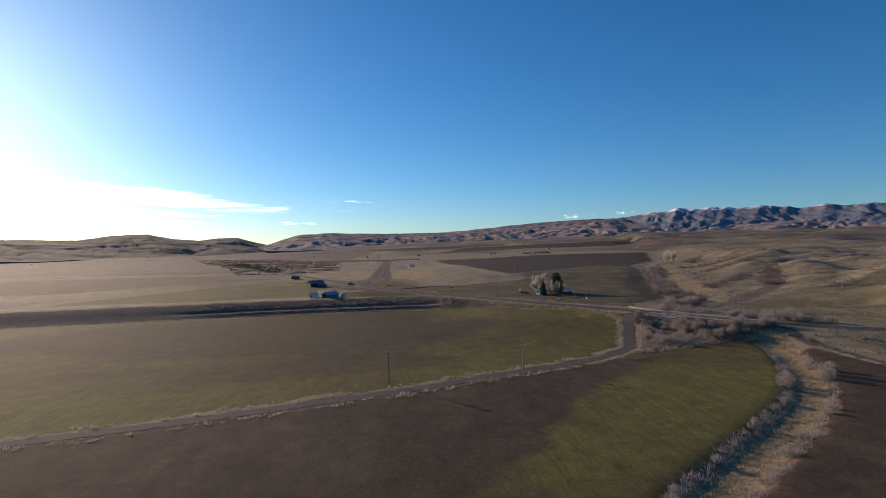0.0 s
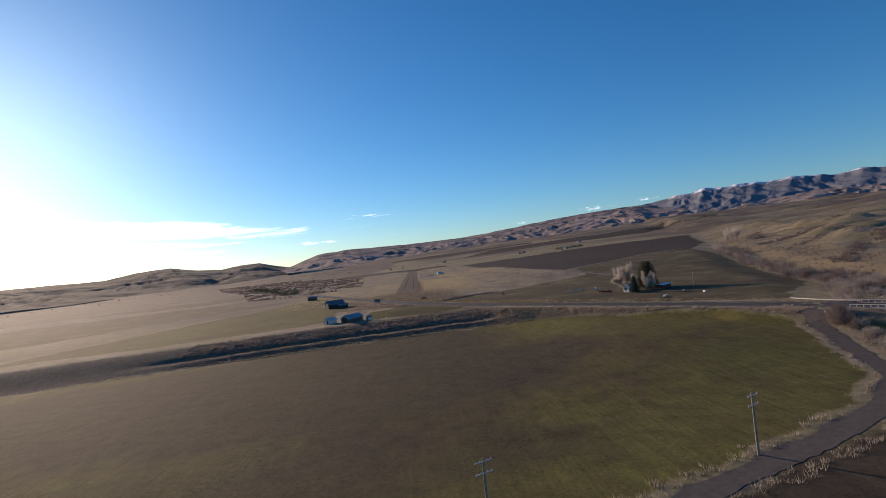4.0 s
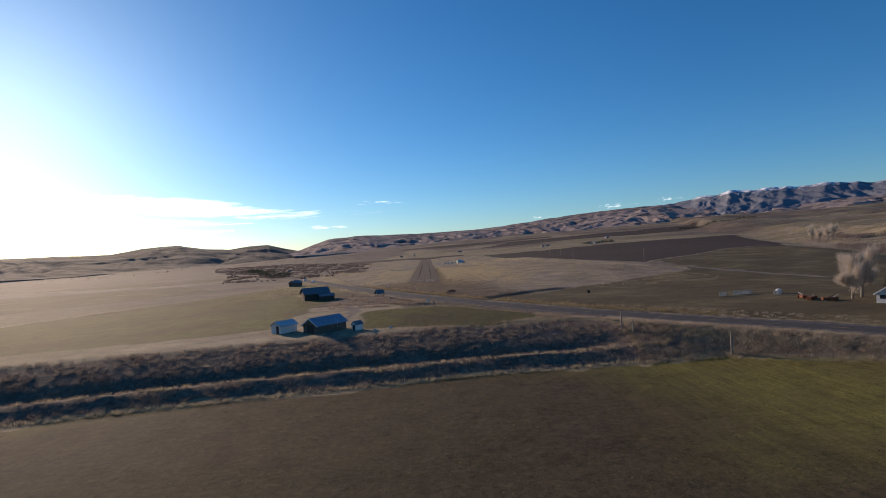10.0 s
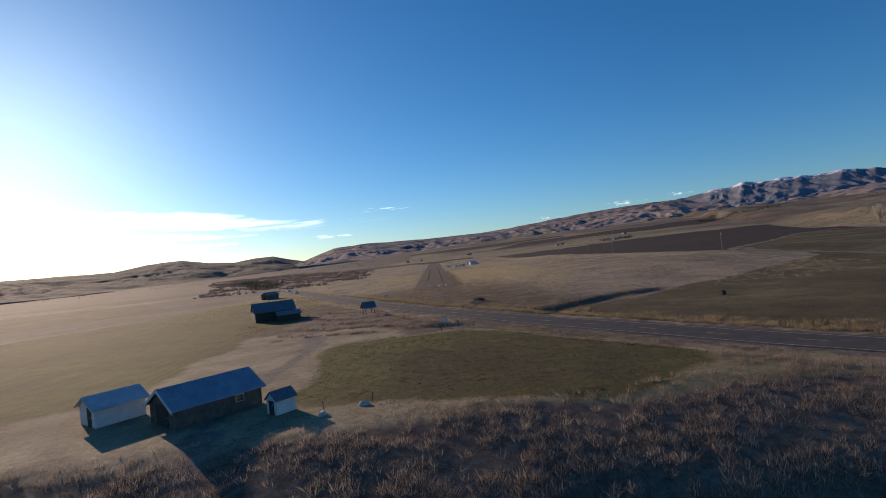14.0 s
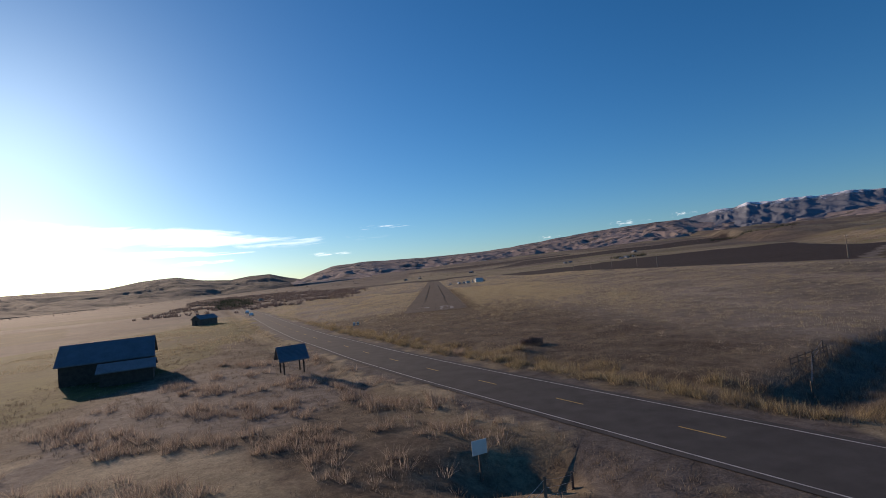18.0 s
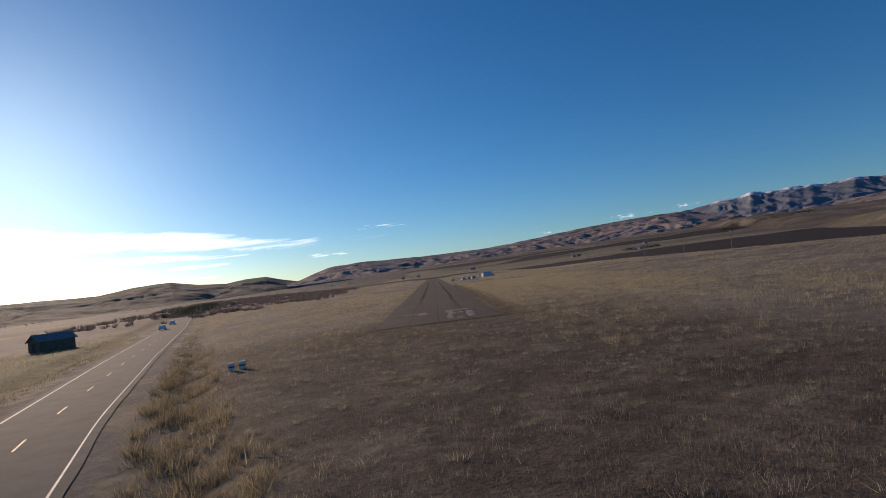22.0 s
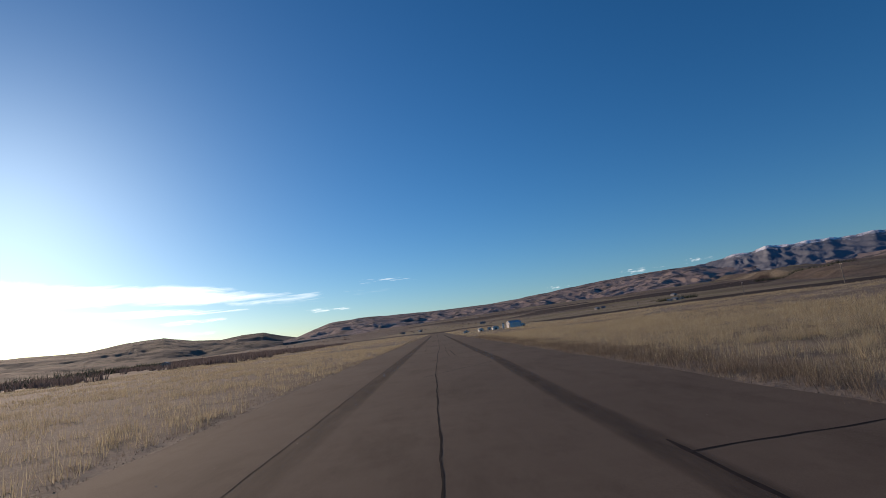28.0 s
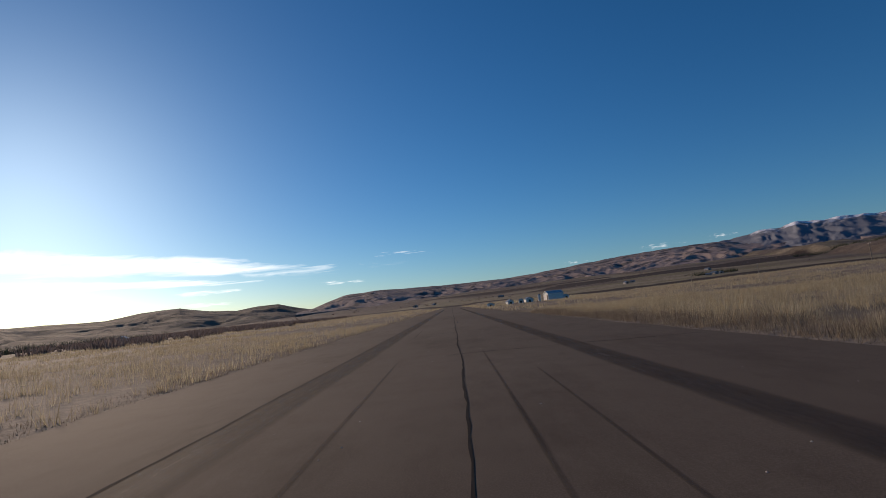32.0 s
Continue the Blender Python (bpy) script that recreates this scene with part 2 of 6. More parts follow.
east_low = step(4.2, 5.6, vd)
cover = {}
WOODS = [(-180, 160), (-105, 138), (-60, 205), (-78, 420), (-100, 650), (-325, 1050), (-600, 1200), (-430, 760), (-270, 420)]
cover["green"] = np.clip(low * np.where(vs > 0, east_low, 0.0)
                         + within(jx, jy, SMALL_FIELD)
                         + 0.8 * within(jx, jy, [(-130, -60), (-70, 70), (-52, 10), (-38, -70), (-40, -110), (-38, -165), (-110, -185), (-190, -190)]), 0, 1)
cover["plough"] = np.clip(within(jx, jy, [(131, 5), (124, 160), (110, 700), (420, 860), (690, 820), (500, 425), (318, 140), (270, 150), (150, 25)], 3)
                          + within(jx, jy, [(-120, 700), (80, 760), (80, 860), (-200, 860)], 4)
                          + within(jx, jy, [(150, 1250), (800, 1250), (1100, 1700), (300, 1600)], 8)
                          + within(jx, jy, [(-80, 1600), (500, 1700), (520, 1830), (-90, 1800)], 8), 0, 1)
RANGE = [(160, -287), (186, -262), (222, -236), (266, -208), (420, -150), (620, -260), (420, -420), (230, -350)]
cover["range"] = within(jx, jy, RANGE, 6)
cover["fallow"] = (step(4.2, 5.4, vd) * np.where(vs < 0, 1, 0) * step(2.2, 3.4, away(jx, jy, CREEK_LANE)[0]) * within(jx, jy, [(20, -470), (90, -405), (118, -372), (140, -348), (152, -346), (152, -362), (300, -400), (320, -560), (30, -520)], 1.5)
                   + within(jx, jy, [(-200, -440), (-30, -394), (24, -374), (61, -358), (86, -349), (100, -345), (92, -355), (74, -372), (58, -386), (50, -402), (38, -420), (10, -450), (-200, -520)], 5))
cover["rough"] = 0.9 * within(jx, jy, [(-46, -112), (-14, -116), (-4, -132), (6, -133.5), (13, -139), (21, -152), (29, -163), (34, -162), (22, -142), (13, -128), (-2, -108), (-14, -84), (-28, -56), (-48, -20), (-60, -50)], 3) + within(jx, jy, [(18, -120), (30, -112), (36, -100), (32, -70), (26, -20), (20, 2), (9, 12), (-9, 12), (-20, 4), (-34, -8), (-14, -50), (0, -80), (12, -106)], 22)
cover["stubble"] = within(jx, jy, [(131, -8), (148, 24), (268, 148), (322, 138), (287, 45), (234, -75), (201, -150), (178, -212), (165, -222), (150, -120)], 3) + within(jx, jy, [(-520, -150), (-230, -90), (-135, 40), (-210, 150), (-480, 60)], 4) + within(jx, jy, [(-420, 240), (-250, 190), (-130, 300), (-260, 330)], 4) + within(jx, jy, [(24, -118), (44, -111.5), (61, -99.6), (89, -81), (128.6, -57), (142, -36), (168, -42), (204, -64), (182, -140), (168, -220), (128, -262), (62, -181), (34, -138)], 1.5)
cover["pasture"] = within(jx, jy, [(-560, 90), (-212, 160), (-140, 270), (-330, 260), (-560, 200)], 5) + within(jx, jy, [(-460, -230), (-200, -200), (-195, -150), (-430, -160)], 4) + within(jx, jy, [(24, -119), (44, -112.5), (61, -100.6), (89, -82), (129, -58), (133, -8), (126, 20), (108, 700), (-95, 690), (-120, 300), (-44, 10), (-16, -48), (0, -80), (14, -104)], 2)
cover["brush"] = np.clip(step(0, 3, up) * step(1.0, 0.85, up / wide) * step(4.5, 6, rd) * step(150, 110, jx) + step(6.5, 4.5, vd) * step(-250, -300, jy) * 0.8 + step(7, 4, vd) * step(-250, -220, jy) * step(260, 120, jy)
                         + sum(step(8, 3, away(jx, jy, line)[0]) * patchy_drain for line, patchy_drain in zip(DRAINS, (0.75 * step(360, 300, jx), 0.7, 0.8, 0.4)))
                         + 0.4 * within(jx, jy, WOODS, 45), 0, 1)
cover["foot"] = 0.75 * step(-50, -130, jx) * step(-150, 0, jy) + step(800, 1500, np.hypot(jx, jy)) * step(-20, -5, np.degrees(np.arctan2(jx, jy))) * (0.6 + 0.4 * waves(jx, jy, 500, 61))
cover["gravel"] = np.clip(step(6.3, 4.8, rd) + step(2.6, 1.4, dd) + step(2.0, 1.2, away(jx, jy, CREEK_LANE)[0]) + step(3.0, 1.6, away(jx, jy, [(12, -118), (9.5, -122.5), (8.2, -128)])[0]), 0, 1)
cover["dirt"] = np.clip(step(2.8, 1.6, td) + 0.8 * step(3.0, 1.5, away(jx, jy, [(138, -8), (146, 20), (200, 76), (268, 148), (345, 205)])[0]) + 0.9 * step(2.4, 1.4, ld)
                        + 0.8 * within(jx, jy, [(-34, -112), (-12, -112), (-6, -96), (-22, -70), (-36, -84)], 3), 0, 1)
cover["dry"] = np.clip(step(4.6, 3.0, vd) * step(-310, -330, jy) + within(jx, jy, [(172, -236), (196, -190), (216, -140), (250, -60), (300, 40), (345, 70), (350, 20), (322, -50), (290, -110), (258, -165), (236, -200), (205, -218)], 8) + 0.8 * within(jx, jy, [(164, -346), (178, -347), (206, -354), (190, -368), (155, -371)], 2)
                       + step(1.6, 0.8, np.abs(away(jx, jy, CREEK_LANE)[0] - 3.6)) * 0.35 + 0.45 * step(5, 2, np.abs(rd - 9)) * step(-175, -150, jy)
                       + 0.9 * step(1.7, 0.7, np.abs(up - 0.6)) * step(62, 50, jx) + 0.55 * step(42, 60, jx) * step(125, 112, jx) * step(-2, 6, up) * step(1.1, 0.9, up / wide), 0, 1)
cover["thin"] = np.clip(within(jx, jy, [(-120, -236), (-20, -208), (20, -206), (34, -212), (30, -240), (34, -256), (60, -258), (66, -272), (48, -292), (24, -318), (-10, -330), (-70, -320), (-160, -290)], 14)
                        + 0.55 * within(jx, jy, [(-6, -150), (8, -140), (32, -155), (33, -172), (12, -182), (-6, -178)], 8) + 0.7 * within(jx, jy, [(-60, -340), (20, -325), (44, -335), (30, -352), (-40, -368)], 10), 0, 1)
for key, val in cover.items():
    a = me.attributes.new(key, "FLOAT", "POINT")
    a.data.foreach_set("value", val.astype(np.float32).ravel())

m = Nodes("valley_soil", 0.95, 0, 0.1)
patch, mid, fine, grit = m.noise(0.012, 5), m.noise(0.09, 5), m.noise(0.9, 4), m.noise(7.0, 3)
c = m.ramp(mid, [(0.3, (0.235, 0.185, 0.12)), (0.7, (0.43, 0.355, 0.235))])
c = m.mix(m.span(patch, 0.42, 0.62), c, m.ramp(fine, [(0.3, (0.185, 0.16, 0.082)), (0.7, (0.31, 0.265, 0.145))]))
rows = m.noise(0.25, 3, 0.5, (6.0, 0.35, 1, 28))
stub = m.ramp(m.noise(0.05, 5), [(0.28, (0.088, 0.066, 0.040)), (0.5, (0.120, 0.096, 0.052)), (0.72, (0.20, 0.165, 0.092))])
past = m.ramp(m.noise(0.045, 7, 0.7, (1, 0.45, 1)), [(0.3, (0.150, 0.122, 0.094)), (0.52, (0.245, 0.204, 0.16)), (0.75, (0.375, 0.32, 0.258))])
green = m.ramp(m.noise(0.022, 6, 0.62), [(0.34, (0.108, 0.082, 0.042)), (0.45, (0.142, 0.121, 0.040)), (0.60, (0.172, 0.158, 0.044))])
green = m.mix(m.span(rows, 0.35, 0.65, 0, 0.4), green, (0.07, 0.056, 0.032))
green = m.mix(m.span(m.math("ADD", m.attr("thin"), m.span(m.noise(0.045, 6, 0.65, (1, 0.4, 1, 25)), 0.2, 0.8, -0.6, 0.5)), 0.1, 0.75, 0, 0.85), green, m.ramp(fine, [(0.3, (0.055, 0.040, 0.028)), (0.7, (0.092, 0.070, 0.044))]))
plough = m.ramp(m.noise(0.3, 4, 0.6, (3, 0.3, 1, 70)), [(0.3, (0.044, 0.031, 0.025)), (0.7, (0.076, 0.054, 0.043))])
brush = m.ramp(fine, [(0.3, (0.12, 0.088, 0.068)), (0.7, (0.22, 0.17, 0.13))])
dirt = m.ramp(fine, [(0.3, (0.17, 0.14, 0.115)), (0.7, (0.25, 0.21, 0.175))])
gravel = m.ramp(fine, [(0.3, (0.10, 0.085, 0.075)), (0.7, (0.16, 0.14, 0.125))])
rough = m.ramp(m.noise(0.16, 9, 0.8), [(0.36, (0.075, 0.055, 0.042)), (0.5, (0.15, 0.115, 0.08)), (0.66, (0.27, 0.215, 0.145))])
fallow = m.ramp(m.noise(0.06, 6, 0.65, (1.6, 0.6, 1, 30)), [(0.3, (0.062, 0.045, 0.031)), (0.55, (0.090, 0.067, 0.044)), (0.8, (0.125, 0.103, 0.058))])
dry = m.ramp(fine, [(0.3, (0.22, 0.165, 0.095)), (0.7, (0.40, 0.32, 0.19))])
slope = m.ramp(m.noise(0.035, 7, 0.7), [(0.3, (0.14, 0.115, 0.062)), (0.52, (0.21, 0.175, 0.098)), (0.72, (0.31, 0.26, 0.155))])
foot = m.ramp(m.noise(0.02, 7, 0.68), [(0.3, (0.105, 0.08, 0.064)), (0.5, (0.165, 0.13, 0.10)), (0.7, (0.25, 0.20, 0.152))])
for key, col in (("foot", foot), ("range", slope), ("pasture", past), ("rough", rough), ("stubble", stub), ("green", green), ("fallow", fallow), ("plough", plough), ("brush", brush), ("dry", dry), ("dirt", dirt), ("gravel", gravel)):
    ragged = m.math("ADD", m.attr(key), m.span(m.noise(0.6, 3), 0, 1, -0.25, 0.25))
    c = m.mix(m.span(ragged, 0.3, 0.7), c, col)
speck = m.noise(1.9, 7, 0.78)
c = m.mix(m.span(speck, 0.38, 0.52, 0.5, 0), c, m.mix(1.0, c, (0.5, 0.48, 0.46), "MULTIPLY"))
c = m.mix(m.span(speck, 0.54, 0.68, 0, 0.5), c, m.mix(1.0, c, (1.5, 1.44, 1.35), "MULTIPLY"))
c = m.mix(m.span(grit, 0.3, 0.7, 0, 0.5), c, m.mix(1.0, c, (0.45, 0.42, 0.4), "MULTIPLY"))
mottle = m.noise(0.22, 9, 0.78)
c = m.mix(m.span(mottle, 0.36, 0.5, 0.55, 0), c, m.mix(1.0, c, (0.5, 0.47, 0.46), "MULTIPLY"))
c = m.mix(m.span(mottle, 0.52, 0.68, 0, 0.55), c, m.mix(1.0, c, (1.5, 1.45, 1.38), "MULTIPLY"))
m.color(c).bump(m.math("ADD", m.math("ADD", fine, mottle), m.math("MULTIPLY", grit, 0.5)), 0.09)
me.materials.append(m.mat)
ground = tagged(new("ground", me), "broad valley floor of winter fields, pasture and dry brush", "ground", kind="structure")

# ---- hills ----
def hill_soil(name, low, high, grass, snow=None, tree=None):
    m = Nodes(name, 0.95, 0, 0.05)
    big, mid, fine = m.noise(0.0022, 6), m.noise(0.008, 6, 0.65), m.noise(0.04, 6, 0.7)
    c = m.ramp(big, [(0.3, low), (0.7, high)])
    c = m.mix(m.span(mid, 0.45, 0.62, 0, 0.75), c, grass)
    c = m.mix(m.span(fine, 0.35, 0.7, 0, 0.4), c, low)
    # dark patches in the colour: woods, and on brown_hill painted shadows too
    if tree:
        c = m.mix(m.span(m.noise(0.0085, 6, 0.6), 0.53, 0.575, 0, 0.88), c, tree)
    if snow:
        z = m.t.nodes.new("ShaderNodeSeparateXYZ")
        m.link(m.coord, z.inputs[0])
        line = m.math("ADD", z.outputs["Z"], m.span(m.noise(0.012, 6, 0.75), 0.2, 0.8, -60, 60))
        c = m.mix(m.span(line, snow, snow + 30), c, (0.75, 0.78, 0.84))
    m.color(c).bump(m.math("ADD", mid, m.math("MULTIPLY", fine, 0.5)), 6.0)
    return m.mat


def lattice(x, y, seed):
    """Smooth gradient noise over arrays, about -1 to 1."""
    k = np.random.default_rng(seed)
    perm, turn = k.permutation(1024), k.uniform(0, 2 * np.pi, 1024)
    xi, yi = np.floor(x).astype(int), np.floor(y).astype(int)
    fx, fy = x - xi, y - yi
    ux, uy = fx ** 3 * (fx * (fx * 6 - 15) + 10), fy ** 3 * (fy * (fy * 6 - 15) + 10)

    def corner(i, j):
        a = turn[perm[(xi + i + perm[(yi + j) & 1023]) & 1023]]
        return np.cos(a) * (fx - i) + np.sin(a) * (fy - j)

    lo = corner(0, 0) * (1 - ux) + corner(1, 0) * ux
    hi = corner(0, 1) * (1 - ux) + corner(1, 1) * ux
    return 1.5 * (lo * (1 - uy) + hi * uy)


def hills(name, label, az, near, far, ridge, mat, spur, seed, base=0.0, rise=60.0, crag=0.03, brow=0.10):
    """A range seen from the valley: its crest follows ridge, (azimuth, degrees above the floor) pairs; flanks cut into spurs and gullies."""
    nu, nv = int((az[1] - az[0]) * 12), 92
    A, u = np.meshgrid(np.linspace(az[0], az[1], nu), np.linspace(0, 1.2, nv), indexing="ij")
    bend = 1 + 0.05 * np.sin(A * 0.35 + seed)
    r = (near + (far - near) * u) * (bend + (1 - bend) * np.minimum(1, u))
    arc = np.radians(A) * far
    top = far * np.tan(np.radians(np.interp(A, [p[0] for p in ridge], [p[1] for p in ridge])))
    top = top * (1 + crag * (lattice(arc / 210, arc * 0, seed) + 0.6 * lattice(arc / 80, arc * 0 + 7.3, seed + 1)))
    p = arc + 150 * lattice(arc / 520, r / 520, seed + 2) + 0.25 * r
    q = r + 150 * lattice(arc / 520, r / 520, seed + 3)
    rel = np.zeros(A.shape)
    for size, w, o in ((spur, 0.62, 4), (spur * 0.46, 0.36, 5), (spur * 0.2, 0.12, 6), (spur * 0.09, 0.03, 7)):
        rel += w * (0.75 - 2.3 * np.sqrt(lattice(p / size, q / (size * 1.5), seed + o) ** 2 + 0.02))
    t = np.minimum(u, 1)
    z = base + (top - base) * (0.15 * t + 0.85 * t ** 1.25)
    z = z + rel * rise * np.minimum(1, 3.0 * t) * np.minimum(1, brow + 2.2 * (1 - t))
    z = z - np.maximum(u - 1, 0) * top * 1.8
    z[:, 0] = -40
    x, y = r * np.sin(np.radians(A)), r * np.cos(np.radians(A))
    V = np.stack([x, y, z], -1).reshape(-1, 3)
    return tagged(new(name, fast_mesh(name, V, grid_faces(nu, nv)[:, ::-1], [mat], True)), label, "hills", kind="structure")


# tree colour here paints slope shadows along with a few junipers
brown_hill = hill_soil("brown_hill", (0.235, 0.187, 0.172), (0.355, 0.285, 0.262), (0.315, 0.26, 0.218), tree=(0.10, 0.092, 0.09))
hills("hills_main", "bare brown hills cut by many dry gullies", (-16, 62), 2300, 4350,
      [(-16, 0.9), (-14.5, 1.15), (-11.4, 2.2), (-8, 2.4), (-5, 2.35), (1, 2.25), (6, 2.35), (9, 2.5), (13.5, 2.95), (18, 3.3), (24.8, 3.6), (27, 3.5), (29, 3.25), (31, 3.1),
       (38, 3.05), (44, 2.95), (52, 2.75), (62, 2.4)], brown_hill, 270, 2, 28, 24.0, 0.018)
hills("hills_left", "darker wooded ridge on the far side of the valley", (-75, -11), 2400, 4300,
      [(-75, 1.6), (-50, 1.8), (-40, 1.8), (-33, 1.75), (-30, 2.2), (-27, 2.35), (-24.5, 1.85), (-22, 1.65), (-20, 1.9), (-18, 1.95), (-16, 1.4), (-14.5, 1.05), (-11, 0.4)],
      hill_soil("dark_hill", (0.125, 0.105, 0.09), (0.19, 0.16, 0.132), (0.145, 0.135, 0.105), tree=(0.055, 0.06, 0.055)), 420, 6, 0, 30.0, 0.015)
# the blue of distance haze is painted into the range's base colours
hills("mountains", "mountain range tinted blue for distance haze, with snow on its tops", (20, 66), 2500, 4480,
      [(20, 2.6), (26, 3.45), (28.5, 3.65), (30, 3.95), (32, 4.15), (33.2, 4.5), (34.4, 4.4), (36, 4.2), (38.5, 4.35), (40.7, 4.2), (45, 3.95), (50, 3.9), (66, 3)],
      hill_soil("mountain_haze", (0.14, 0.155, 0.19), (0.225, 0.23, 0.255), (0.18, 0.195, 0.225), snow=300), 150, 11, -60, 15.0, 0.045, 0.5)

# ---- road ----
def strip(name, line, a, b, z, mat, parent=None, lift=0.0, wander=0.0, seed=0, step_len=3.0):
    """A band along a line, from a to b metres to its left."""
    k = np.random.default_rng(seed)
    pts = [Vector((*line[0], 0))]
    for p, q in zip(line, line[1:]):
        p, q = Vector((*p, 0)), Vector((*q, 0))
        n = max(1, int((q - p).length / step_len))
        pts += [p.lerp(q, (i + 1) / n) for i in range(n)]
    for _ in range(3):
        pts = [pts[0]] + [(pts[i - 1] + 2 * pts[i] + pts[i + 1]) / 4 for i in range(1, len(pts) - 1)] + [pts[-1]]
    V, F = [], []
    for i, p in enumerate(pts):
        d = (pts[min(i + 1, len(pts) - 1)] - pts[max(i - 1, 0)]).normalized()
        left = Vector((-d.y, d.x, 0))
        w = k.uniform(-wander, wander, 2)
        for off, e in ((a, w[0]), (b, w[1])):
            q = p + left * (off + e)
            V.append((q.x, q.y, (z if z is not None else float(height(q.x, q.y))) + lift))
        if i:
            F.append((2 * i - 2, 2 * i, 2 * i + 1, 2 * i - 1))
    return link_mesh(name, V, F, mat, parent)


def along(line, s):
    """Place and heading after s metres of a line."""
    for p, q in zip(line, line[1:]):
        p, q = Vector((*p, 0)), Vector((*q, 0))
        n = (q - p).length
        if s <= n:
            return p.lerp(q, s / n), (q - p) / n
        s -= n
    return q, (q - p) / n


m = Nodes("road_asphalt", 0.92, 0, 0.12)
wear = m.noise(0.5, 4, 0.6, (1, 1, 1))
m.color(m.mix(m.span(m.noise(60, 2), 0.3, 0.7, 0, 0.4), m.ramp(wear, [(0.3, (0.055, 0.051, 0.049)), (0.7, (0.088, 0.082, 0.079))]), (0.04, 0.038, 0.036)))
m.bump(m.noise(90, 2), 0.004)
asphalt = m.mat
white_paint = plain("road_white", (0.44, 0.43, 0.41), 0.7, 2, 0.35)
yellow_paint = plain("road_yellow", (0.42, 0.29, 0.08), 0.7, 2, 0.3)
NEAR_ROAD = ROAD[2:19]
road = tagged(strip("road", ROAD[1:21], -4.1, 4.1, ROAD_Z, asphalt, None, 0.05, 0.05, 3), "two-lane grey asphalt highway with white edge lines", "road", kind="structure")
for off in (-3.55, 3.43):
    strip("edge_line", NEAR_ROAD, off, off + 0.11, ROAD_Z, white_paint, road, 0.056, 0.01, 4)
s = 4.0
while s < 800:
    p, d = along(NEAR_ROAD, s)
    q = p + d * 3.0
    strip("centre_dash", [(p.x, p.y), (q.x, q.y)], -0.07, 0.07, ROAD_Z, yellow_paint, road, 0.056, 0.005, 5, 1.0)
    s += 11.0


gm = Nodes("side_road_gravel", 0.95, 0, 0.1)
gc = gm.ramp(gm.noise(0.8, 6, 0.7), [(0.3, (0.085, 0.07, 0.06)), (0.7, (0.145, 0.122, 0.105))])
gm.color(gm.mix(gm.span(gm.noise(30, 3), 0.35, 0.7, 0, 0.5), gc, (0.09, 0.075, 0.065))).bump(gm.noise(30, 3), 0.02)
tagged(strip("side_road", DIRT, -1.9, 1.9, None, gm.mat, None, 0.05, 0.3, 9, 1.5), "narrow grey gravel road between the lower fields", "road", kind="structure")

# ---- runway ----
def runway_edge(y):
    """How far the runway's asphalt reaches to the east."""
    return np.interp(y, [0, 20, 36, 75, 130, 300], [9.0, 9.3, 9.4, 9.6, 9.5, 9.2])


m = Nodes("runway_asphalt", 0.92, 0, 0.08)
big, mid, tiny = m.noise(0.08, 5, 0.6, (1, 0.35, 1)), m.noise(0.9, 5), m.noise(45, 3)
c = m.ramp(big, [(0.3, (0.092, 0.071, 0.052)), (0.7, (0.140, 0.110, 0.080))])
c = m.mix(m.span(mid, 0.45, 0.75, 0, 0.4), c, (0.074, 0.052, 0.040))
c = m.mix(m.span(tiny, 0.42, 0.7, 0, 0.5), c, (0.175, 0.132, 0.104))
spot = m.noise(0.35, 8, 0.75, (1, 0.3, 1))
c = m.mix(m.span(spot, 0.5, 0.68, 0, 0.6), c, m.mix(1.0, c, (0.55, 0.53, 0.52), "MULTIPLY"))
c = m.mix(m.span(m.noise(160, 2), 0.62, 0.75, 0, 0.6), c, (0.27, 0.215, 0.175))
m.color(c).bump(tiny, 0.004)
runway_mat = m.mat
V, F = [], []
for i in range(-1, 186):
    y = max(i, 0) * 4.0 - (0.12 if i < 0 else 0)
    l, r = -9 + rng.uniform(-0.22, 0.22), float(runway_edge(y)) + rng.uniform(-0.22, 0.22)
    for x, z in ((l - 0.12, -0.05), (l, 0.05), (0, 0.09), (r, 0.05), (r + 0.12, -0.05)):
        V.append((x, y + (rng.uniform(-0.3, 0.3) if i > 0 else 0.06 * x), z if i >= 0 else -0.1))
    if i >= 0:
        a, b = 5 * i, 5 * (i + 1)
        F += [(a + k, a + k + 1, b + k + 1, b + k) for k in range(4)]
runway = tagged(link_mesh("runway", V, F, runway_mat), "worn brown-grey asphalt runway with cracked joints", "runway", kind="structure")

# ---- markings and cracks of the runway ----
tar = plain("crack_filler", (0.034, 0.029, 0.027), 0.95, 4, 0.3, spec=0.03)
t_mat = Nodes("tyre_rubber_mark", 0.85, 0, 0.12)
t_mat.color(t_mat.ramp(t_mat.noise(1.5, 6, 0.7), [(0.3, (0.045, 0.036, 0.031)), (0.7, (0.075, 0.06, 0.052))]))
t_fade = t_mat.math("MULTIPLY", t_mat.attr("fade"), t_mat.span(t_mat.noise(0.7, 7, 0.75, (3, 0.5, 1)), 0.25, 0.7, 0.25, 0.95))
t_clear, t_mix = t_mat.t.nodes.new("ShaderNodeBsdfTransparent"), t_mat.t.nodes.new("ShaderNodeMixShader")
t_mat.link(t_fade, t_mix.inputs[0])
t_mat.link(t_clear.outputs[0], t_mix.inputs[1])
t_mat.link(t_mat.b.outputs[0], t_mix.inputs[2])
t_mat.link(t_mix.outputs[0], t_mat.t.nodes["Material Output"].inputs["Surface"])
tyre = t_mat.mat
worn = Nodes("worn_white_paint", 0.85)
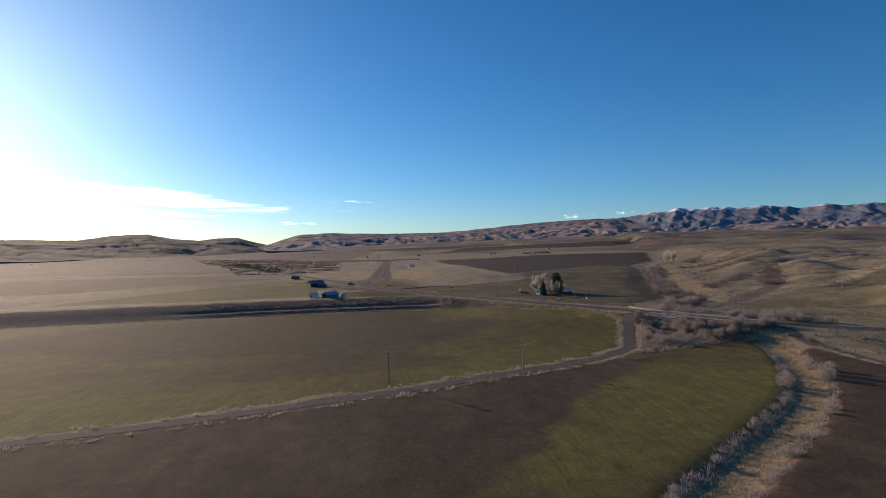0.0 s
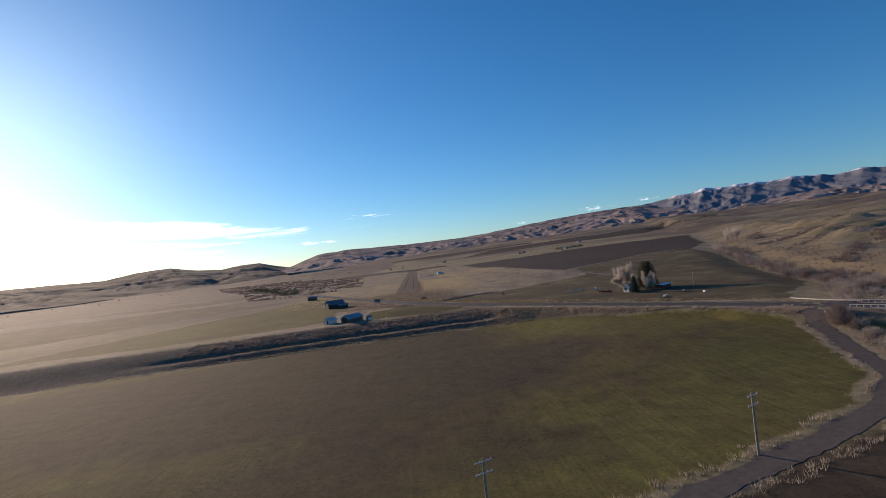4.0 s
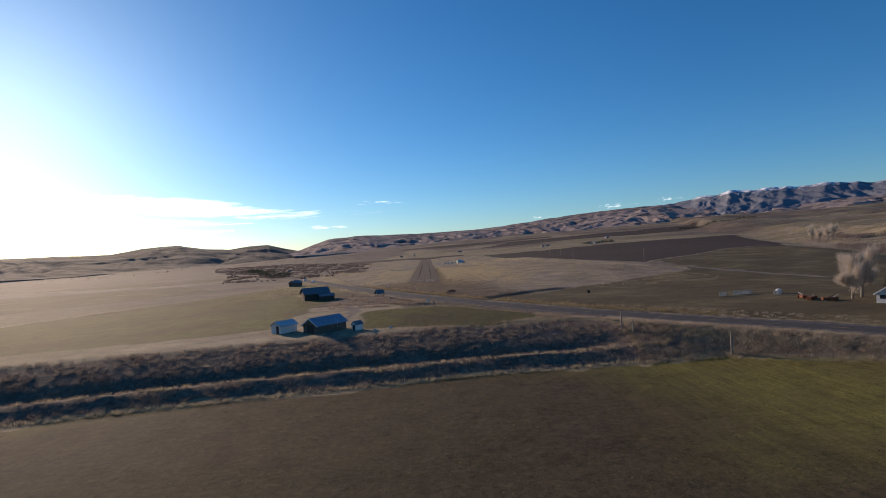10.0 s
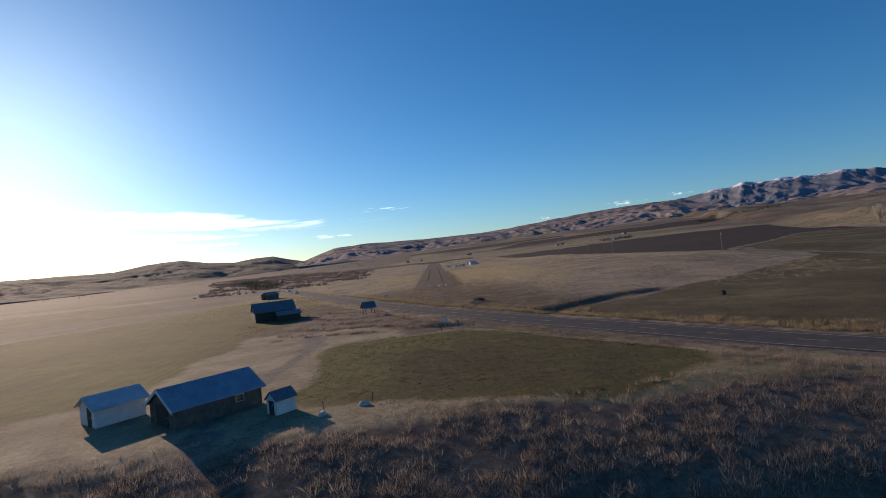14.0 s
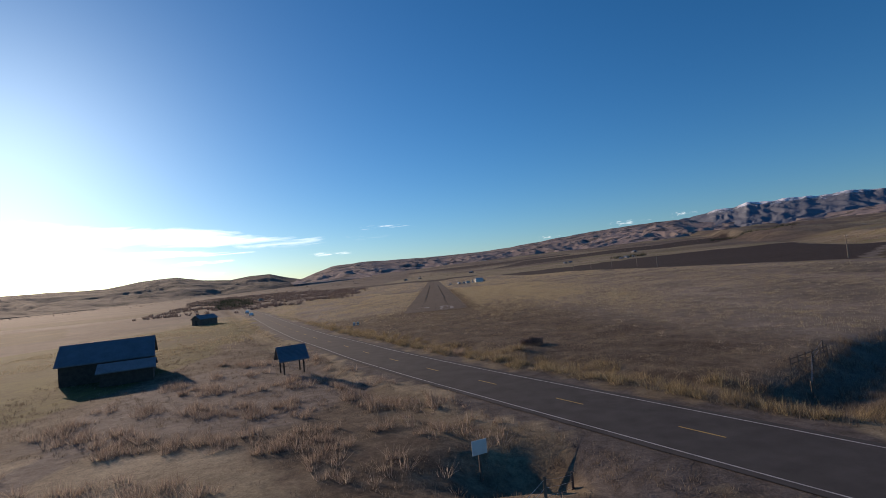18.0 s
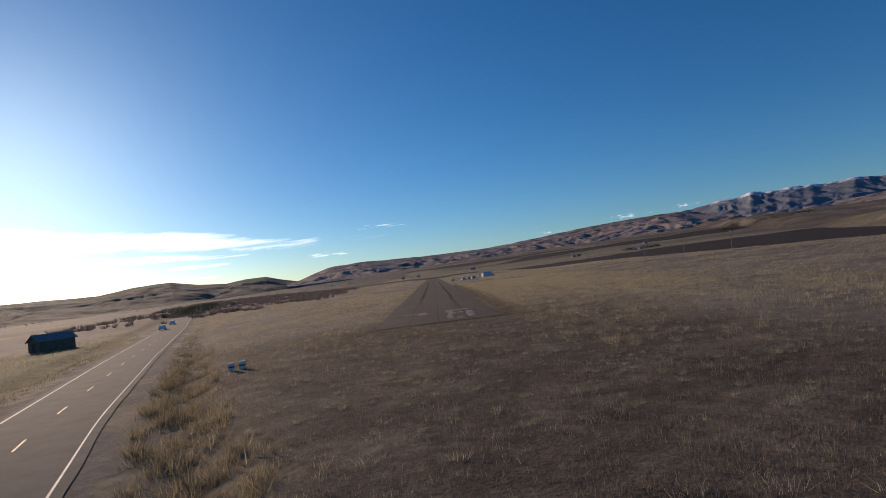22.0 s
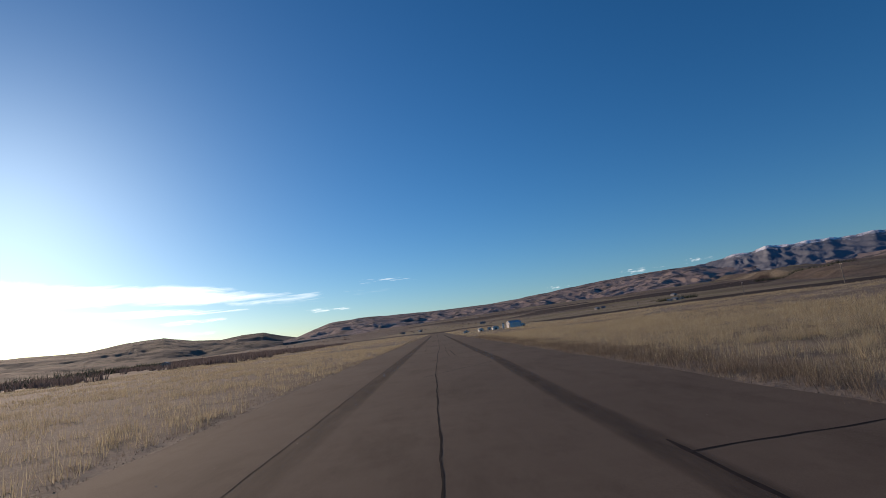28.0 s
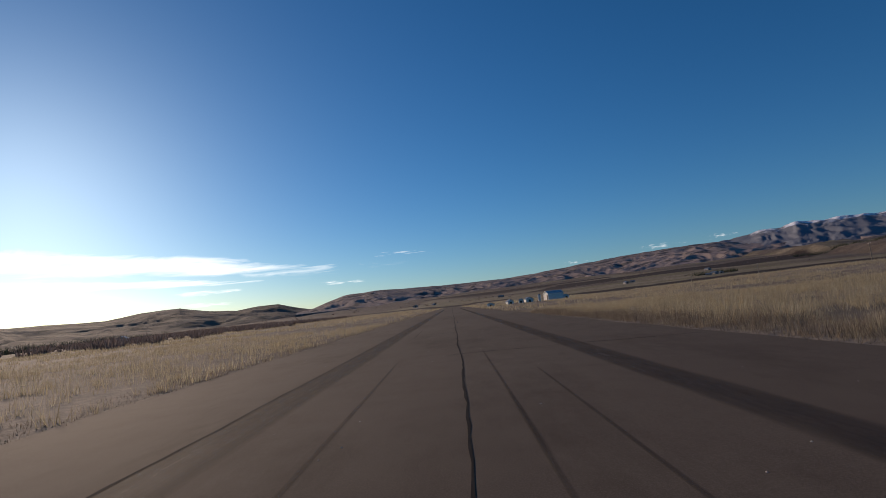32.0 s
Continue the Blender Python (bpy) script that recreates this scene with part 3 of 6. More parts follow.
wf = worn.noise(1.6, 6, 0.75)
worn.color(worn.mix(worn.span(wf, 0.44, 0.54), (0.11, 0.084, 0.068), worn.ramp(worn.noise(2.5, 6, 0.7), [(0.3, (0.17, 0.15, 0.138)), (0.7, (0.36, 0.33, 0.31))])))
worn_paint = worn.mat


def crown(x):
    return 0.09 - 0.04 * abs(x) / 9


def ribbon(name, line, half, mat, parent, lift, jag=0.0, seed=0, step_len=0.8, label=""):
    """A thin uneven ribbon lying on the runway."""
    k = np.random.default_rng(seed)
    V, F, drift = [], [], 0.0
    for (ax, ay), (bx, by) in zip(line, line[1:]):
        n = max(2, int(math.hypot(bx - ax, by - ay) / step_len))
        ux, uy = (bx - ax) / n, (by - ay) / n
        d = math.hypot(ux, uy)
        for i in range(n + (1 if (bx, by) == line[-1] else 0)):
            drift = drift * 0.9 + k.uniform(-jag, jag)
            w = half * k.uniform(0.45, 1.3)
            x, y = ax + ux * i - uy / d * drift, ay + uy * i + ux / d * drift
            for sgn in (1, -1):
                px, py = x - sgn * uy / d * w, y + sgn * ux / d * w
                V.append((px, py, crown(px) + lift))
    F = [(2 * i, 2 * i + 1, 2 * i + 3, 2 * i + 2) for i in range(len(V) // 2 - 1)]
    ob = link_mesh(name, V, F, mat, parent)
    return tagged(ob, label) if label else ob


def smear(name, line, half, lift, seed, label="", weight=1.0):
    """A rubber mark, dense along its middle and thinning out to both sides and ends."""
    k = np.random.default_rng(seed)
    V, fade = [], []
    (ax, ay), (bx, by) = line[0], line[-1]
    n = max(8, int((by - ay) / 2.5))
    for i in range(n + 1):
        y = ay + (by - ay) * i / n
        x = float(np.interp(y, [p[1] for p in line], [p[0] for p in line])) + k.uniform(-0.05, 0.05) * half
        for u in (-1, -0.72, -0.3, 0.3, 0.72, 1):
            px = x + u * half
            V.append((px, y, crown(px) + lift))
            fade.append(weight * min(1, 2.2 * (1 - abs(u))) * min(1, 6 * i / n, 6 * (n - i) / n))
    me = fast_mesh(name, np.array(V), grid_faces(n + 1, 6)[:, ::-1], [tyre])
    a = me.attributes.new("fade", "FLOAT", "POINT")
    a.data.foreach_set("value", np.array(fade, np.float32))
    ob = new(name, me)
    ob.parent = runway
    return tagged(ob, label) if label else ob


ribbon("joint", [(4.4, 0.8), (4.42, 30), (4.38, 62)], 0.055, tar, runway, 0.0065, 0.03, 33)
for i, line in enumerate(([(-4.4, 1.0), (-4.3, 120), (-4.45, 300)], [(0.0, 1.0), (0.05, 45), (-0.25, 85), (-0.1, 117), (0.3, 140), (0.1, 300)])):
    ribbon("joint", line, 0.028, tar, runway, 0.006, 0.025, 30 + i, 0.6)
    ribbon("joint", [line[-1], (line[0][0], 738)], 0.10, tar, runway, 0.006, 0.03, 40 + i, 3.0)
smear("tyre_mark", [(4.0, 22), (4.15, 70), (4.6, 92), (4.4, 120), (4.2, 420)], 0.5, 0.004, 50, "dark rubber band left by tyres")
smear("tyre_mark", [(-3.9, 40), (-3.8, 200), (-4.0, 420)], 0.6, 0.004, 51, "dark rubber band left by tyres")
for i in range(16):
    x, y = rng.uniform(-2.5, 2.8), rng.uniform(70, 240)
    smear("skid_mark", [(x, y), (x + rng.uniform(-0.2, 0.2), y + rng.uniform(8, 22))], rng.uniform(0.03, 0.055), 0.0045, 60 + i, "", 0.6)
smear("skid_mark", [(1.75, 104), (1.6, 112), (1.5, 121)], 0.09, 0.0046, 80, "", 0.75)
for i, line in enumerate(([(1.1, 21.3), (4.3, 21.7), (8.9, 23.8)], [(2.0, 31.0), (4.5, 31.3), (9.3, 32.7)], [(4.5, 46.7), (8.5, 48.0)], [(4.4, 35.2), (7.0, 35.8), (9.6, 37.6)], [(4.4, 61.0), (8.6, 61.6)],
                          [(-6.0, 98.6), (2.7, 99.5), (6.0, 100.6), (9.2, 102.4)], [(-8.0, 117.4), (-1.4, 119.0), (2.0, 119.2), (4.2, 120.4), (6.2, 121.6), (9.2, 122.8)], [(-1.0, 83.0), (4.0, 90.6), (6.0, 92.0)], [(2.0, 9.6), (4.6, 9.9)])):
    ribbon("crack", line, 0.06 if i == 6 else 0.04, tar, runway, 0.0074, 0.05, 180 + i, 0.45)
y = 128.0
for i in range(22):
    y += rng.uniform(7, 17) + (12 if i > 14 else 0)
    a, b = (-9, 9) if rng.random() < 0.35 else ((0, 9) if rng.random() < 0.6 else (-9, 0))
    e = rng.uniform(-2.0, 2.0)
    ribbon("crack", [(a, y), ((a + b) / 2, y + e * 0.5 + rng.uniform(-0.4, 0.4)), (b, y + e)], 0.035, tar, runway, 0.007, 0.07, 90 + i, 0.45)
# the worn numerals at the threshold, as plain bars
NUMERALS = ([(1.3, 19.2), (5.5, 19.6), (5.7, 21.4), (1.35, 21.4)], [(1.6, 13.4), (2.6, 13.4), (2.6, 19.1), (1.5, 19.1)], [(1.3, 6.0), (2.2, 6.0), (2.5, 13.3), (1.7, 13.3)],
            [(2.0, 12.8), (3.0, 12.8), (3.2, 15.0), (2.3, 15.0)], [(3.4, 12.8), (4.1, 12.9), (4.4, 15.0), (3.5, 15.0)], [(4.3, 4.4), (5.6, 4.3), (5.8, 16.4), (4.9, 16.2)],
            [(2.8, 3.6), (3.8, 3.6), (3.7, 5.2), (2.8, 5.1)], [(1.5, 3.8), (2.2, 3.8), (2.3, 5.4), (1.5, 5.4)], [(-6.2, 20.0), (-2.0, 20.6), (-2.0, 21.6), (-6.2, 21.0)], [(-3.6, 16.2), (-1.9, 16.3), (-2.0, 20.5), (-3.2, 20.5)])
for (ax, ay), (bx, by), (cx, cy), (dx, dy) in NUMERALS:
    V, F, n = [], [], 14
    for i in range(n + 1):
        u = i / n
        lx, ly, rx, ry = ax + (dx - ax) * u, ay + (dy - ay) * u, bx + (cx - bx) * u, by + (cy - by) * u
        for px, py in ((lx + rng.uniform(-0.13, 0.13), ly), (rx + rng.uniform(-0.13, 0.13), ry)):
            V.append((px, py, crown(px) + 0.005))
        if i:
            F.append((2 * i - 2, 2 * i - 1, 2 * i + 1, 2 * i))
    link_mesh("painted_bar", V, F, worn_paint, runway)

V, F = [], []
for i in range(420):
    x, y, r = rng.uniform(-8.8, 8.8), rng.uniform(2, 230), rng.uniform(0.008, 0.024)
    b = len(V)
    for a in range(5):
        V.append((x + r * math.cos(a * 1.26 + i) * rng.uniform(0.7, 1.3), y + r * math.sin(a * 1.26 + i) * rng.uniform(0.7, 1.3), crown(x) + 0.002))
    V.append((x, y, crown(x) + r * rng.uniform(0.5, 0.9)))
    F += [(b + a, b + (a + 1) % 5, b + 5) for a in range(5)]
tagged(link_mesh("loose_stones", V, F, plain("pale_stone", (0.42, 0.38, 0.33), 0.9, 20, 0.3)), "small pale stones scattered over the runway", "gravel", kind="stuff")
V, F = [], []
for i in range(3600):
    side, r = rng.choice((-1, 1)), rng.uniform(0.02, 0.065)
    y = rng.uniform(0, 260)
    x = (-8.95 if side < 0 else float(runway_edge(y)) - 0.05) + side * abs(rng.normal(0, 0.4))
    b = len(V)
    for a in range(6):
        V.append((x + r * math.cos(a * 1.05 + i) * rng.uniform(0.6, 1.5), y + r * math.sin(a * 1.05 + i) * rng.uniform(0.6, 1.5), -0.04))
    V.append((x + r * rng.uniform(-0.3, 0.3), y, 0.01 + r * rng.uniform(0.2, 0.5)))
    F += [(b + a, b + (a + 1) % 6, b + 6) for a in range(6)]
tagged(link_mesh("dirt_clods", V, F, plain("dark_earth", (0.15, 0.11, 0.08), 0.95, 6, 0.4)), "crumbled dark earth along the broken runway edge", "earth", kind="stuff")

V, F = [], []
for i in range(2300):
    if i < 900:
        x, y, r = rng.uniform(-16, 38), rng.uniform(-178, -124), rng.uniform(0.05, 0.17)
        inside = within(np.array([x]), np.array([y]), [(-14, -140), (6, -126), (24, -153), (38, -171), (24, -174), (0, -176), (-14, -170)])[0] > 0.9
    else:
        x, y, r = rng.uniform(-20, 95), rng.uniform(-275, -205), rng.uniform(0.04, 0.15)
        d, sd = away(np.array([x]), np.array([y]), EDGE)
        inside = sd[0] < 0 and d[0] > 1.5 and waves(np.array([x]), np.array([y]), 18, 91)[0] > -0.1
    if not inside:
        continue
    z, b = float(height(x, y)), len(V)
    for a in range(6):
        V.append((x + r * math.cos(a * 1.05 + i) * rng.uniform(0.6, 1.4), y + r * math.sin(a * 1.05 + i) * rng.uniform(0.6, 1.4), z - 0.03))
    V.append((x + r * rng.uniform(-0.3, 0.3), y, z + r * rng.uniform(0.4, 0.9)))
    F += [(b + a, b + (a + 1) % 6, b + 6) for a in range(6)]
tagged(link_mesh("dark_clods", V, F, plain("black_earth", (0.05, 0.038, 0.028), 0.95, 6, 0.4)), "dark clods dotted over the winter fields", "earth", kind="stuff")

def tussocks(name, x, y, r, mat, label, seed):
    """Low uneven tufts of sod: six-sided domes."""
    k = np.random.default_rng(seed)
    n = len(x)
    a = np.arange(6) * np.pi / 3 + k.uniform(0, 6, n)[:, None]
    rr = r[:, None] * k.uniform(0.6, 1.4, (n, 6))
    ring = np.stack([x[:, None] + rr * np.cos(a), y[:, None] + rr * np.sin(a), np.repeat(height(x, y)[:, None] - 0.02, 6, 1)], -1)
    tip = np.stack([x + r * k.uniform(-0.3, 0.3, n), y + r * k.uniform(-0.3, 0.3, n), height(x, y) + r * k.uniform(0.12, 0.42, n)], -1)[:, None]
    V = np.concatenate([ring, tip], 1).reshape(-1, 3)
    f = np.array([(i, (i + 1) % 6, 6) for i in range(6)])
    F = (np.arange(n)[:, None, None] * 7 + f[None]).reshape(-1, 3)
    tagged(new(name, fast_mesh(name, V, F, [mat], True)), label, "sod", kind="stuff")


sod = Nodes("tufted_sod", 0.95, 0, 0.05)
sod.color(sod.ramp(sod.island(), [(0.0, (0.085, 0.068, 0.036)), (0.55, (0.125, 0.108, 0.045)), (1.0, (0.18, 0.155, 0.07))]))
x, y = rng.uniform(-20, 40, 26000), rng.uniform(-184, -122, 26000)
keep = (within(x, y, SMALL_FIELD, 1.0) > 0.6) & (waves(x, y, 11, 92) > -0.35)
tussocks("tussocks", x[keep], y[keep], rng.uniform(0.05, 0.15, keep.sum()), sod.mat, "low tussocks of sod over the small field", 93)
n, row = 46000, radians(31)
along_row, across_row = rng.uniform(-190, 190, n), np.round(rng.uniform(-100, 100, n) / 0.85) * 0.85 + rng.normal(0, 0.09, n)
x, y = 38 + along_row * math.cos(row) - across_row * math.sin(row), -268 + along_row * math.sin(row) + across_row * math.cos(row)
d, sd = away(x, y, EDGE)
keep = (sd < 0) & (d > 1.5) & (waves(x, y, 16, 94) > -0.25) & (away(x, y, DIRT)[0] > 4) & (np.abs(x - 38) < 72) & (y > -322)
tussocks("tussocks", x[keep], y[keep], rng.uniform(0.05, 0.17, keep.sum()), sod.mat, "low clumps of turned sod over the lower field", 95)

# ---- parts ----
def part(name, bm, mat, parent, label=""):
    """Links a bmesh as one mesh under a thing or a part."""
    me = bpy.data.meshes.new(name)
    bm.to_mesh(me)
    bm.free()
    if mat:
        me.materials.append(mat)
    ob = new(name, me)
    ob.parent = parent
    return tagged(ob, label) if label else ob


def box(x0, x1, y0, y1, z0, z1, bm=None, bevel=0.0):
    bm = bm or bmesh.new()
    v = [bm.verts.new((x, y, z)) for z in (z0, z1) for x, y in ((x0, y0), (x1, y0), (x1, y1), (x0, y1))]
    faces = [bm.faces.new([v[i] for i in f]) for f in ((3, 2, 1, 0), (4, 5, 6, 7), (0, 1, 5, 4), (1, 2, 6, 5), (2, 3, 7, 6), (3, 0, 4, 7))]
    if bevel:
        bmesh.ops.bevel(bm, geom=list({e for f in faces for e in f.edges}), offset=bevel, segments=1, affect="EDGES")
    return bm


def tube(points, radii, sides=7, bm=None):
    bm = bm or bmesh.new()
    rings = []
    for i, (p, r) in enumerate(zip(points, radii)):
        p = Vector(p)
        d = (Vector(points[min(i + 1, len(points) - 1)]) - Vector(points[max(i - 1, 0)])).normalized()
        side = d.orthogonal().normalized()
        up = d.cross(side)
        rings.append([bm.verts.new(p + (side * math.cos(a) + up * math.sin(a)) * r) for a in [2 * math.pi * k / sides for k in range(sides)]])
    for a, b in zip(rings, rings[1:]):
        for k in range(sides):
            bm.faces.new((a[k], a[(k + 1) % sides], b[(k + 1) % sides], b[k]))
    bm.faces.new(rings[0][::-1])
    bm.faces.new(rings[-1])
    return bm


def anchor(name, x, y, turn, label, category, group="", z=None):
    ob = tagged(new(name), label, category, group)
    ob.matrix_basis = pose(x, y, float(height(x, y)) - 0.05 if z is None else z, 0, 0, turn)
    return ob


def ribbed(name, c, rough=0.45, metal=0.6, scale=2.2, axis=0):
    """Ribbed roof metal, weathered."""
    m = Nodes(name, rough, metal)
    w = m.t.nodes.new("ShaderNodeTexWave")
    w.inputs["Scale"].default_value = scale
    w.bands_direction = "XYZ"[axis]
    m.link(m.coord, w.inputs["Vector"])
    dark = tuple(v * 0.7 for v in c)
    m.color(m.mix(m.span(m.noise(0.8, 4), 0.35, 0.7), c, dark)).bump(w.outputs["Fac"], 0.03)
    return m.mat


white_wall = plain("white_siding", (0.66, 0.65, 0.62), 0.7, 1.0, 0.2)
old_wood = plain("weathered_boards", (0.16, 0.125, 0.10), 0.9, 1.5, 0.45)
dark_wood = plain("dark_timber", (0.075, 0.06, 0.05), 0.9, 2, 0.4)
blue_roof = ribbed("blue_metal_roof", (0.24, 0.31, 0.40), 0.4, 0.3)
white_roof = ribbed("white_metal_roof", (0.76, 0.76, 0.74), 0.6, 0.0)
pale_roof = ribbed("pale_metal_roof", (0.52, 0.55, 0.58), 0.35, 0.5)
grey_roof = ribbed("grey_metal_roof", (0.15, 0.18, 0.21), 0.45, 0.4)
galvanised = plain("galvanised_steel", (0.5, 0.51, 0.52), 0.45, 6, 0.25, 0.8)
pole_wood = plain("weathered_pole", (0.31, 0.26, 0.20), 0.9, 3, 0.35)
arm_wood = plain("bleached_crossarm", (0.54, 0.49, 0.42), 0.9, 3, 0.3)
concrete = plain("old_concrete", (0.42, 0.40, 0.37), 0.9, 0.8, 0.3)
glass_dark = plain("window_glass", (0.03, 0.035, 0.04), 0.12, 3, 0.1, 0.0, 3, 0.0)
rust = plain("rusty_steel", (0.19, 0.075, 0.04), 0.8, 2, 0.45, 0.3)
red_board = plain("faded_red_boards", (0.16, 0.065, 0.052), 0.9, 1.4, 0.4)


def gabled(name, x, y, turn, wide, deep, wall, rise, walls, roof, label, category, trim=None, doors=(), windows=(), over=0.4, open_front=False):
    """A building with a ridge along its local y; doors and windows stand on the front (-y) gable or on the sides."""
    th = anchor(name, x, y, turn, label, category)
    w, d = wide / 2, deep / 2
    if not open_front:
        for nm, sy in (("front_wall", -1), ("back_wall", 1)):
            bm = bmesh.new()
            loop = [(-w, 0), (w, 0), (w, wall), (0, wall + rise), (-w, wall)]
            a = [bm.verts.new((px, sy * d, pz)) for px, pz in loop]
            b = [bm.verts.new((px, sy * (d - 0.15), pz)) for px, pz in loop]
            bm.faces.new(a if sy < 0 else a[::-1])
            bm.faces.new(b[::-1] if sy < 0 else b)
            for i in range(5):
                bm.faces.new((a[i], b[i], b[(i + 1) % 5], a[(i + 1) % 5]))
            part(nm, bm, walls, th)
        for sx in (-1, 1):
            part("side_wall", box(min(sx * w, sx * (w - 0.15)), max(sx * w, sx * (w - 0.15)), -d + 0.15, d - 0.15, 0, wall), walls, th)
    else:
        for sx in (-1, 1):
            for sy in (-1, 1):
                part("post", box(sx * (w - 0.2) - 0.09, sx * (w - 0.2) + 0.09, sy * (d - 0.2) - 0.09, sy * (d - 0.2) + 0.09, 0, wall, None, 0.01), walls, th)
    for sx in (-1, 1):
        bm = bmesh.new()
        e = over * rise / w
        pts = [(sx * (w + over), wall - e), (0, wall + rise), (0, wall + rise + 0.12), (sx * (w + over), wall - e + 0.12)]
        a = [bm.verts.new((px, -d - over, pz)) for px, pz in pts]
        b = [bm.verts.new((px, d + over, pz)) for px, pz in pts]
        bm.faces.new(a)
        bm.faces.new(b[::-1])
        for i in range(4):
            bm.faces.new((a[i], b[i], b[(i + 1) % 4], a[(i + 1) % 4]))
        bmesh.ops.recalc_face_normals(bm, faces=bm.faces[:])
        part("roof_slope", bm, roof, th, "ribbed metal roof")
    if trim:
        for sx in (-1, 1):
            n = 0.18
            bm = bmesh.new()
            e = over * rise / w
            pts = [(sx * (w + over), wall - e - n), (0, wall + rise - n), (0, wall + rise + 0.14), (sx * (w + over), wall - e + 0.14)]
            a = [bm.verts.new((px, -d - over - 0.06, pz)) for px, pz in pts]
            b = [bm.verts.new((px, -d - over, pz)) for px, pz in pts]
            bm.faces.new(a)
            bm.faces.new(b[::-1])
            for i in range(4):
                bm.faces.new((a[i], b[i], b[(i + 1) % 4], a[(i + 1) % 4]))
            bmesh.ops.recalc_face_normals(bm, faces=bm.faces[:])
            part("bargeboard", bm, trim, th, "white painted bargeboard")
    for cx, dw, dh in doors:
        dr = part("door", box(cx - dw / 2, cx + dw / 2, -d - 0.05, -d - 0.005, 0.05, dh), dark_wood, th, "dark boarded door")
        part("handle", box(cx + dw / 2 - 0.16, cx + dw / 2 - 0.1, -d - 0.09, -d - 0.05, 0.95, 1.1), galvanised, dr)
    for face, cx, cz, ww, wh in windows:
        if face == "front":
            fr = part("window", box(cx - ww / 2 - 0.07, cx + ww / 2 + 0.07, -d - 0.04, -d - 0.005, cz - wh / 2 - 0.07, cz + wh / 2 + 0.07), white_wall, th)
            part("pane", box(cx - ww / 2, cx + ww / 2, -d - 0.055, -d - 0.042, cz - wh / 2, cz + wh / 2), glass_dark, fr)
        else:
            s = -1 if face == "west" else 1
            lo, hi = sorted((s * (w + 0.005), s * (w + 0.04)))
            fr = part("window", box(lo, hi, cx - ww / 2 - 0.07, cx + ww / 2 + 0.07, cz - wh / 2 - 0.07, cz + wh / 2 + 0.07), white_wall, th)
            lo, hi = sorted((s * (w + 0.042), s * (w + 0.055)))
            part("pane", box(lo, hi, cx - ww / 2, cx + ww / 2, cz - wh / 2, cz + wh / 2), glass_dark, fr)
    return th


gabled("white_shed", -34.6, -171.2, -38, 4.0, 4.8, 2.0, 1.0, white_wall, pale_roof, "white-walled farm shed with a pale metal roof", "shed", None, [(0.6, 1.0, 1.95)], [("west", 1.0, 1.3, 0.8, 0.6)])
gabled("blue_barn", -24.0, -172.6, -40, 5.6, 9.0, 2.0, 1.6, old_wood, blue_roof, "long barn with a blue metal roof and white-edged gable", "barn", white_wall, [(0, 2.6, 2.1)], [("east", 2, 1.3, 0.8, 0.6), ("west", -2, 1.3, 0.8, 0.6)])
gabled("grey_barn", -47.5, -74.5, -65, 8.0, 11.0, 2.9, 2.3, dark_wood, grey_roof, "weathered dark barn with a blue-grey roof", "barn", None, [(0.5, 2.8, 2.5)], [("west", 2, 1.5, 0.8, 0.7)])
gabled("lean_to", -41.5, -80.5, -65, 4.0, 6.0, 1.9, 0.8, dark_wood, grey_roof, "low dark lean-to beside the grey barn", "shed", None, [(0, 1.2, 1.7)])
gabled("open_shelter", -18.2, -86.0, -62, 2.6, 2.8, 2.0, 1.25, dark_wood, grey_roof, "open roadside shelter, timber posts under a steep roof", "shelter", None, open_front=True)
gabled("far_shed", -86, 44, -30, 5.0, 7.0, 2.4, 1.3, old_wood, grey_roof, "small brown shed at the edge of a field", "shed", None, [(0, 1.4, 1.9)])
gabled("farmhouse", 107.8, -188.8, -58, 4.0, 5.4, 2.3, 1.4, white_wall, grey_roof, "small white farmhouse with a grey roof", "house", white_wall, [(1.6, 0.95, 2.0)], [("front", -0.8, 1.5, 1.1, 0.9), ("west", -1, 1.5, 0.8, 0.8), ("west", 1.0, 1.5, 0.8, 0.8)])
gabled("machine_shed", 122.5, -190.0, 126, 4.2, 7.6, 1.8, 0.38, red_board, white_roof, "low red machine shed with a white metal roof", "shed", None, [(0, 2.2, 1.8)], (), 0.5)
gabled("hangar", 43.5, 344, -76, 4.8, 7.0, 2.7, 1.1, white_wall, pale_roof, "white-fronted metal hangar beside the airfield", "hangar", white_wall, [(1.6, 0.95, 2.1)], [("west", 1, 1.5, 0.9, 0.7)], 0.15)
for x, y, w, d, h, r, t in ((32.5, 342, 3.2, 3.0, 1.4, 0.7, 10), (29.0, 340, 2.0, 2.4, 1.3, 0.6, -5), (24.0, 338, 2.4, 2.8, 1.2, 0.7, 14), (15.9, 335, 3.0, 2.2, 0.9, 0.5, 0), (48.6, 344, 2.0, 2.0, 1.2, 0.5, 8)):
    gabled("outbuilding", x, y, t, w, d, h, r, white_wall, grey_roof, "small pale outbuilding in a row near the hangar", "outbuilding", None, [(0, 0.9, h * 0.8)], (), 0.2)
silo = anchor("feed_silo", 37.3, 343, 0, "slim white silo next to the hangar", "silo")
part("drum", tube([(0, 0, 0), (0, 0, 2.6)], (0.65, 0.65), 16), white_wall, silo)
part("cap", tube([(0, 0, 2.6), (0, 0, 2.85), (0, 0, 3.15)], (0.7, 0.5, 0.08), 16), grey_roof, silo, "grey cone cap")

faded_wall = plain("faded_boards", (0.36, 0.33, 0.31), 0.9, 1.2, 0.35)
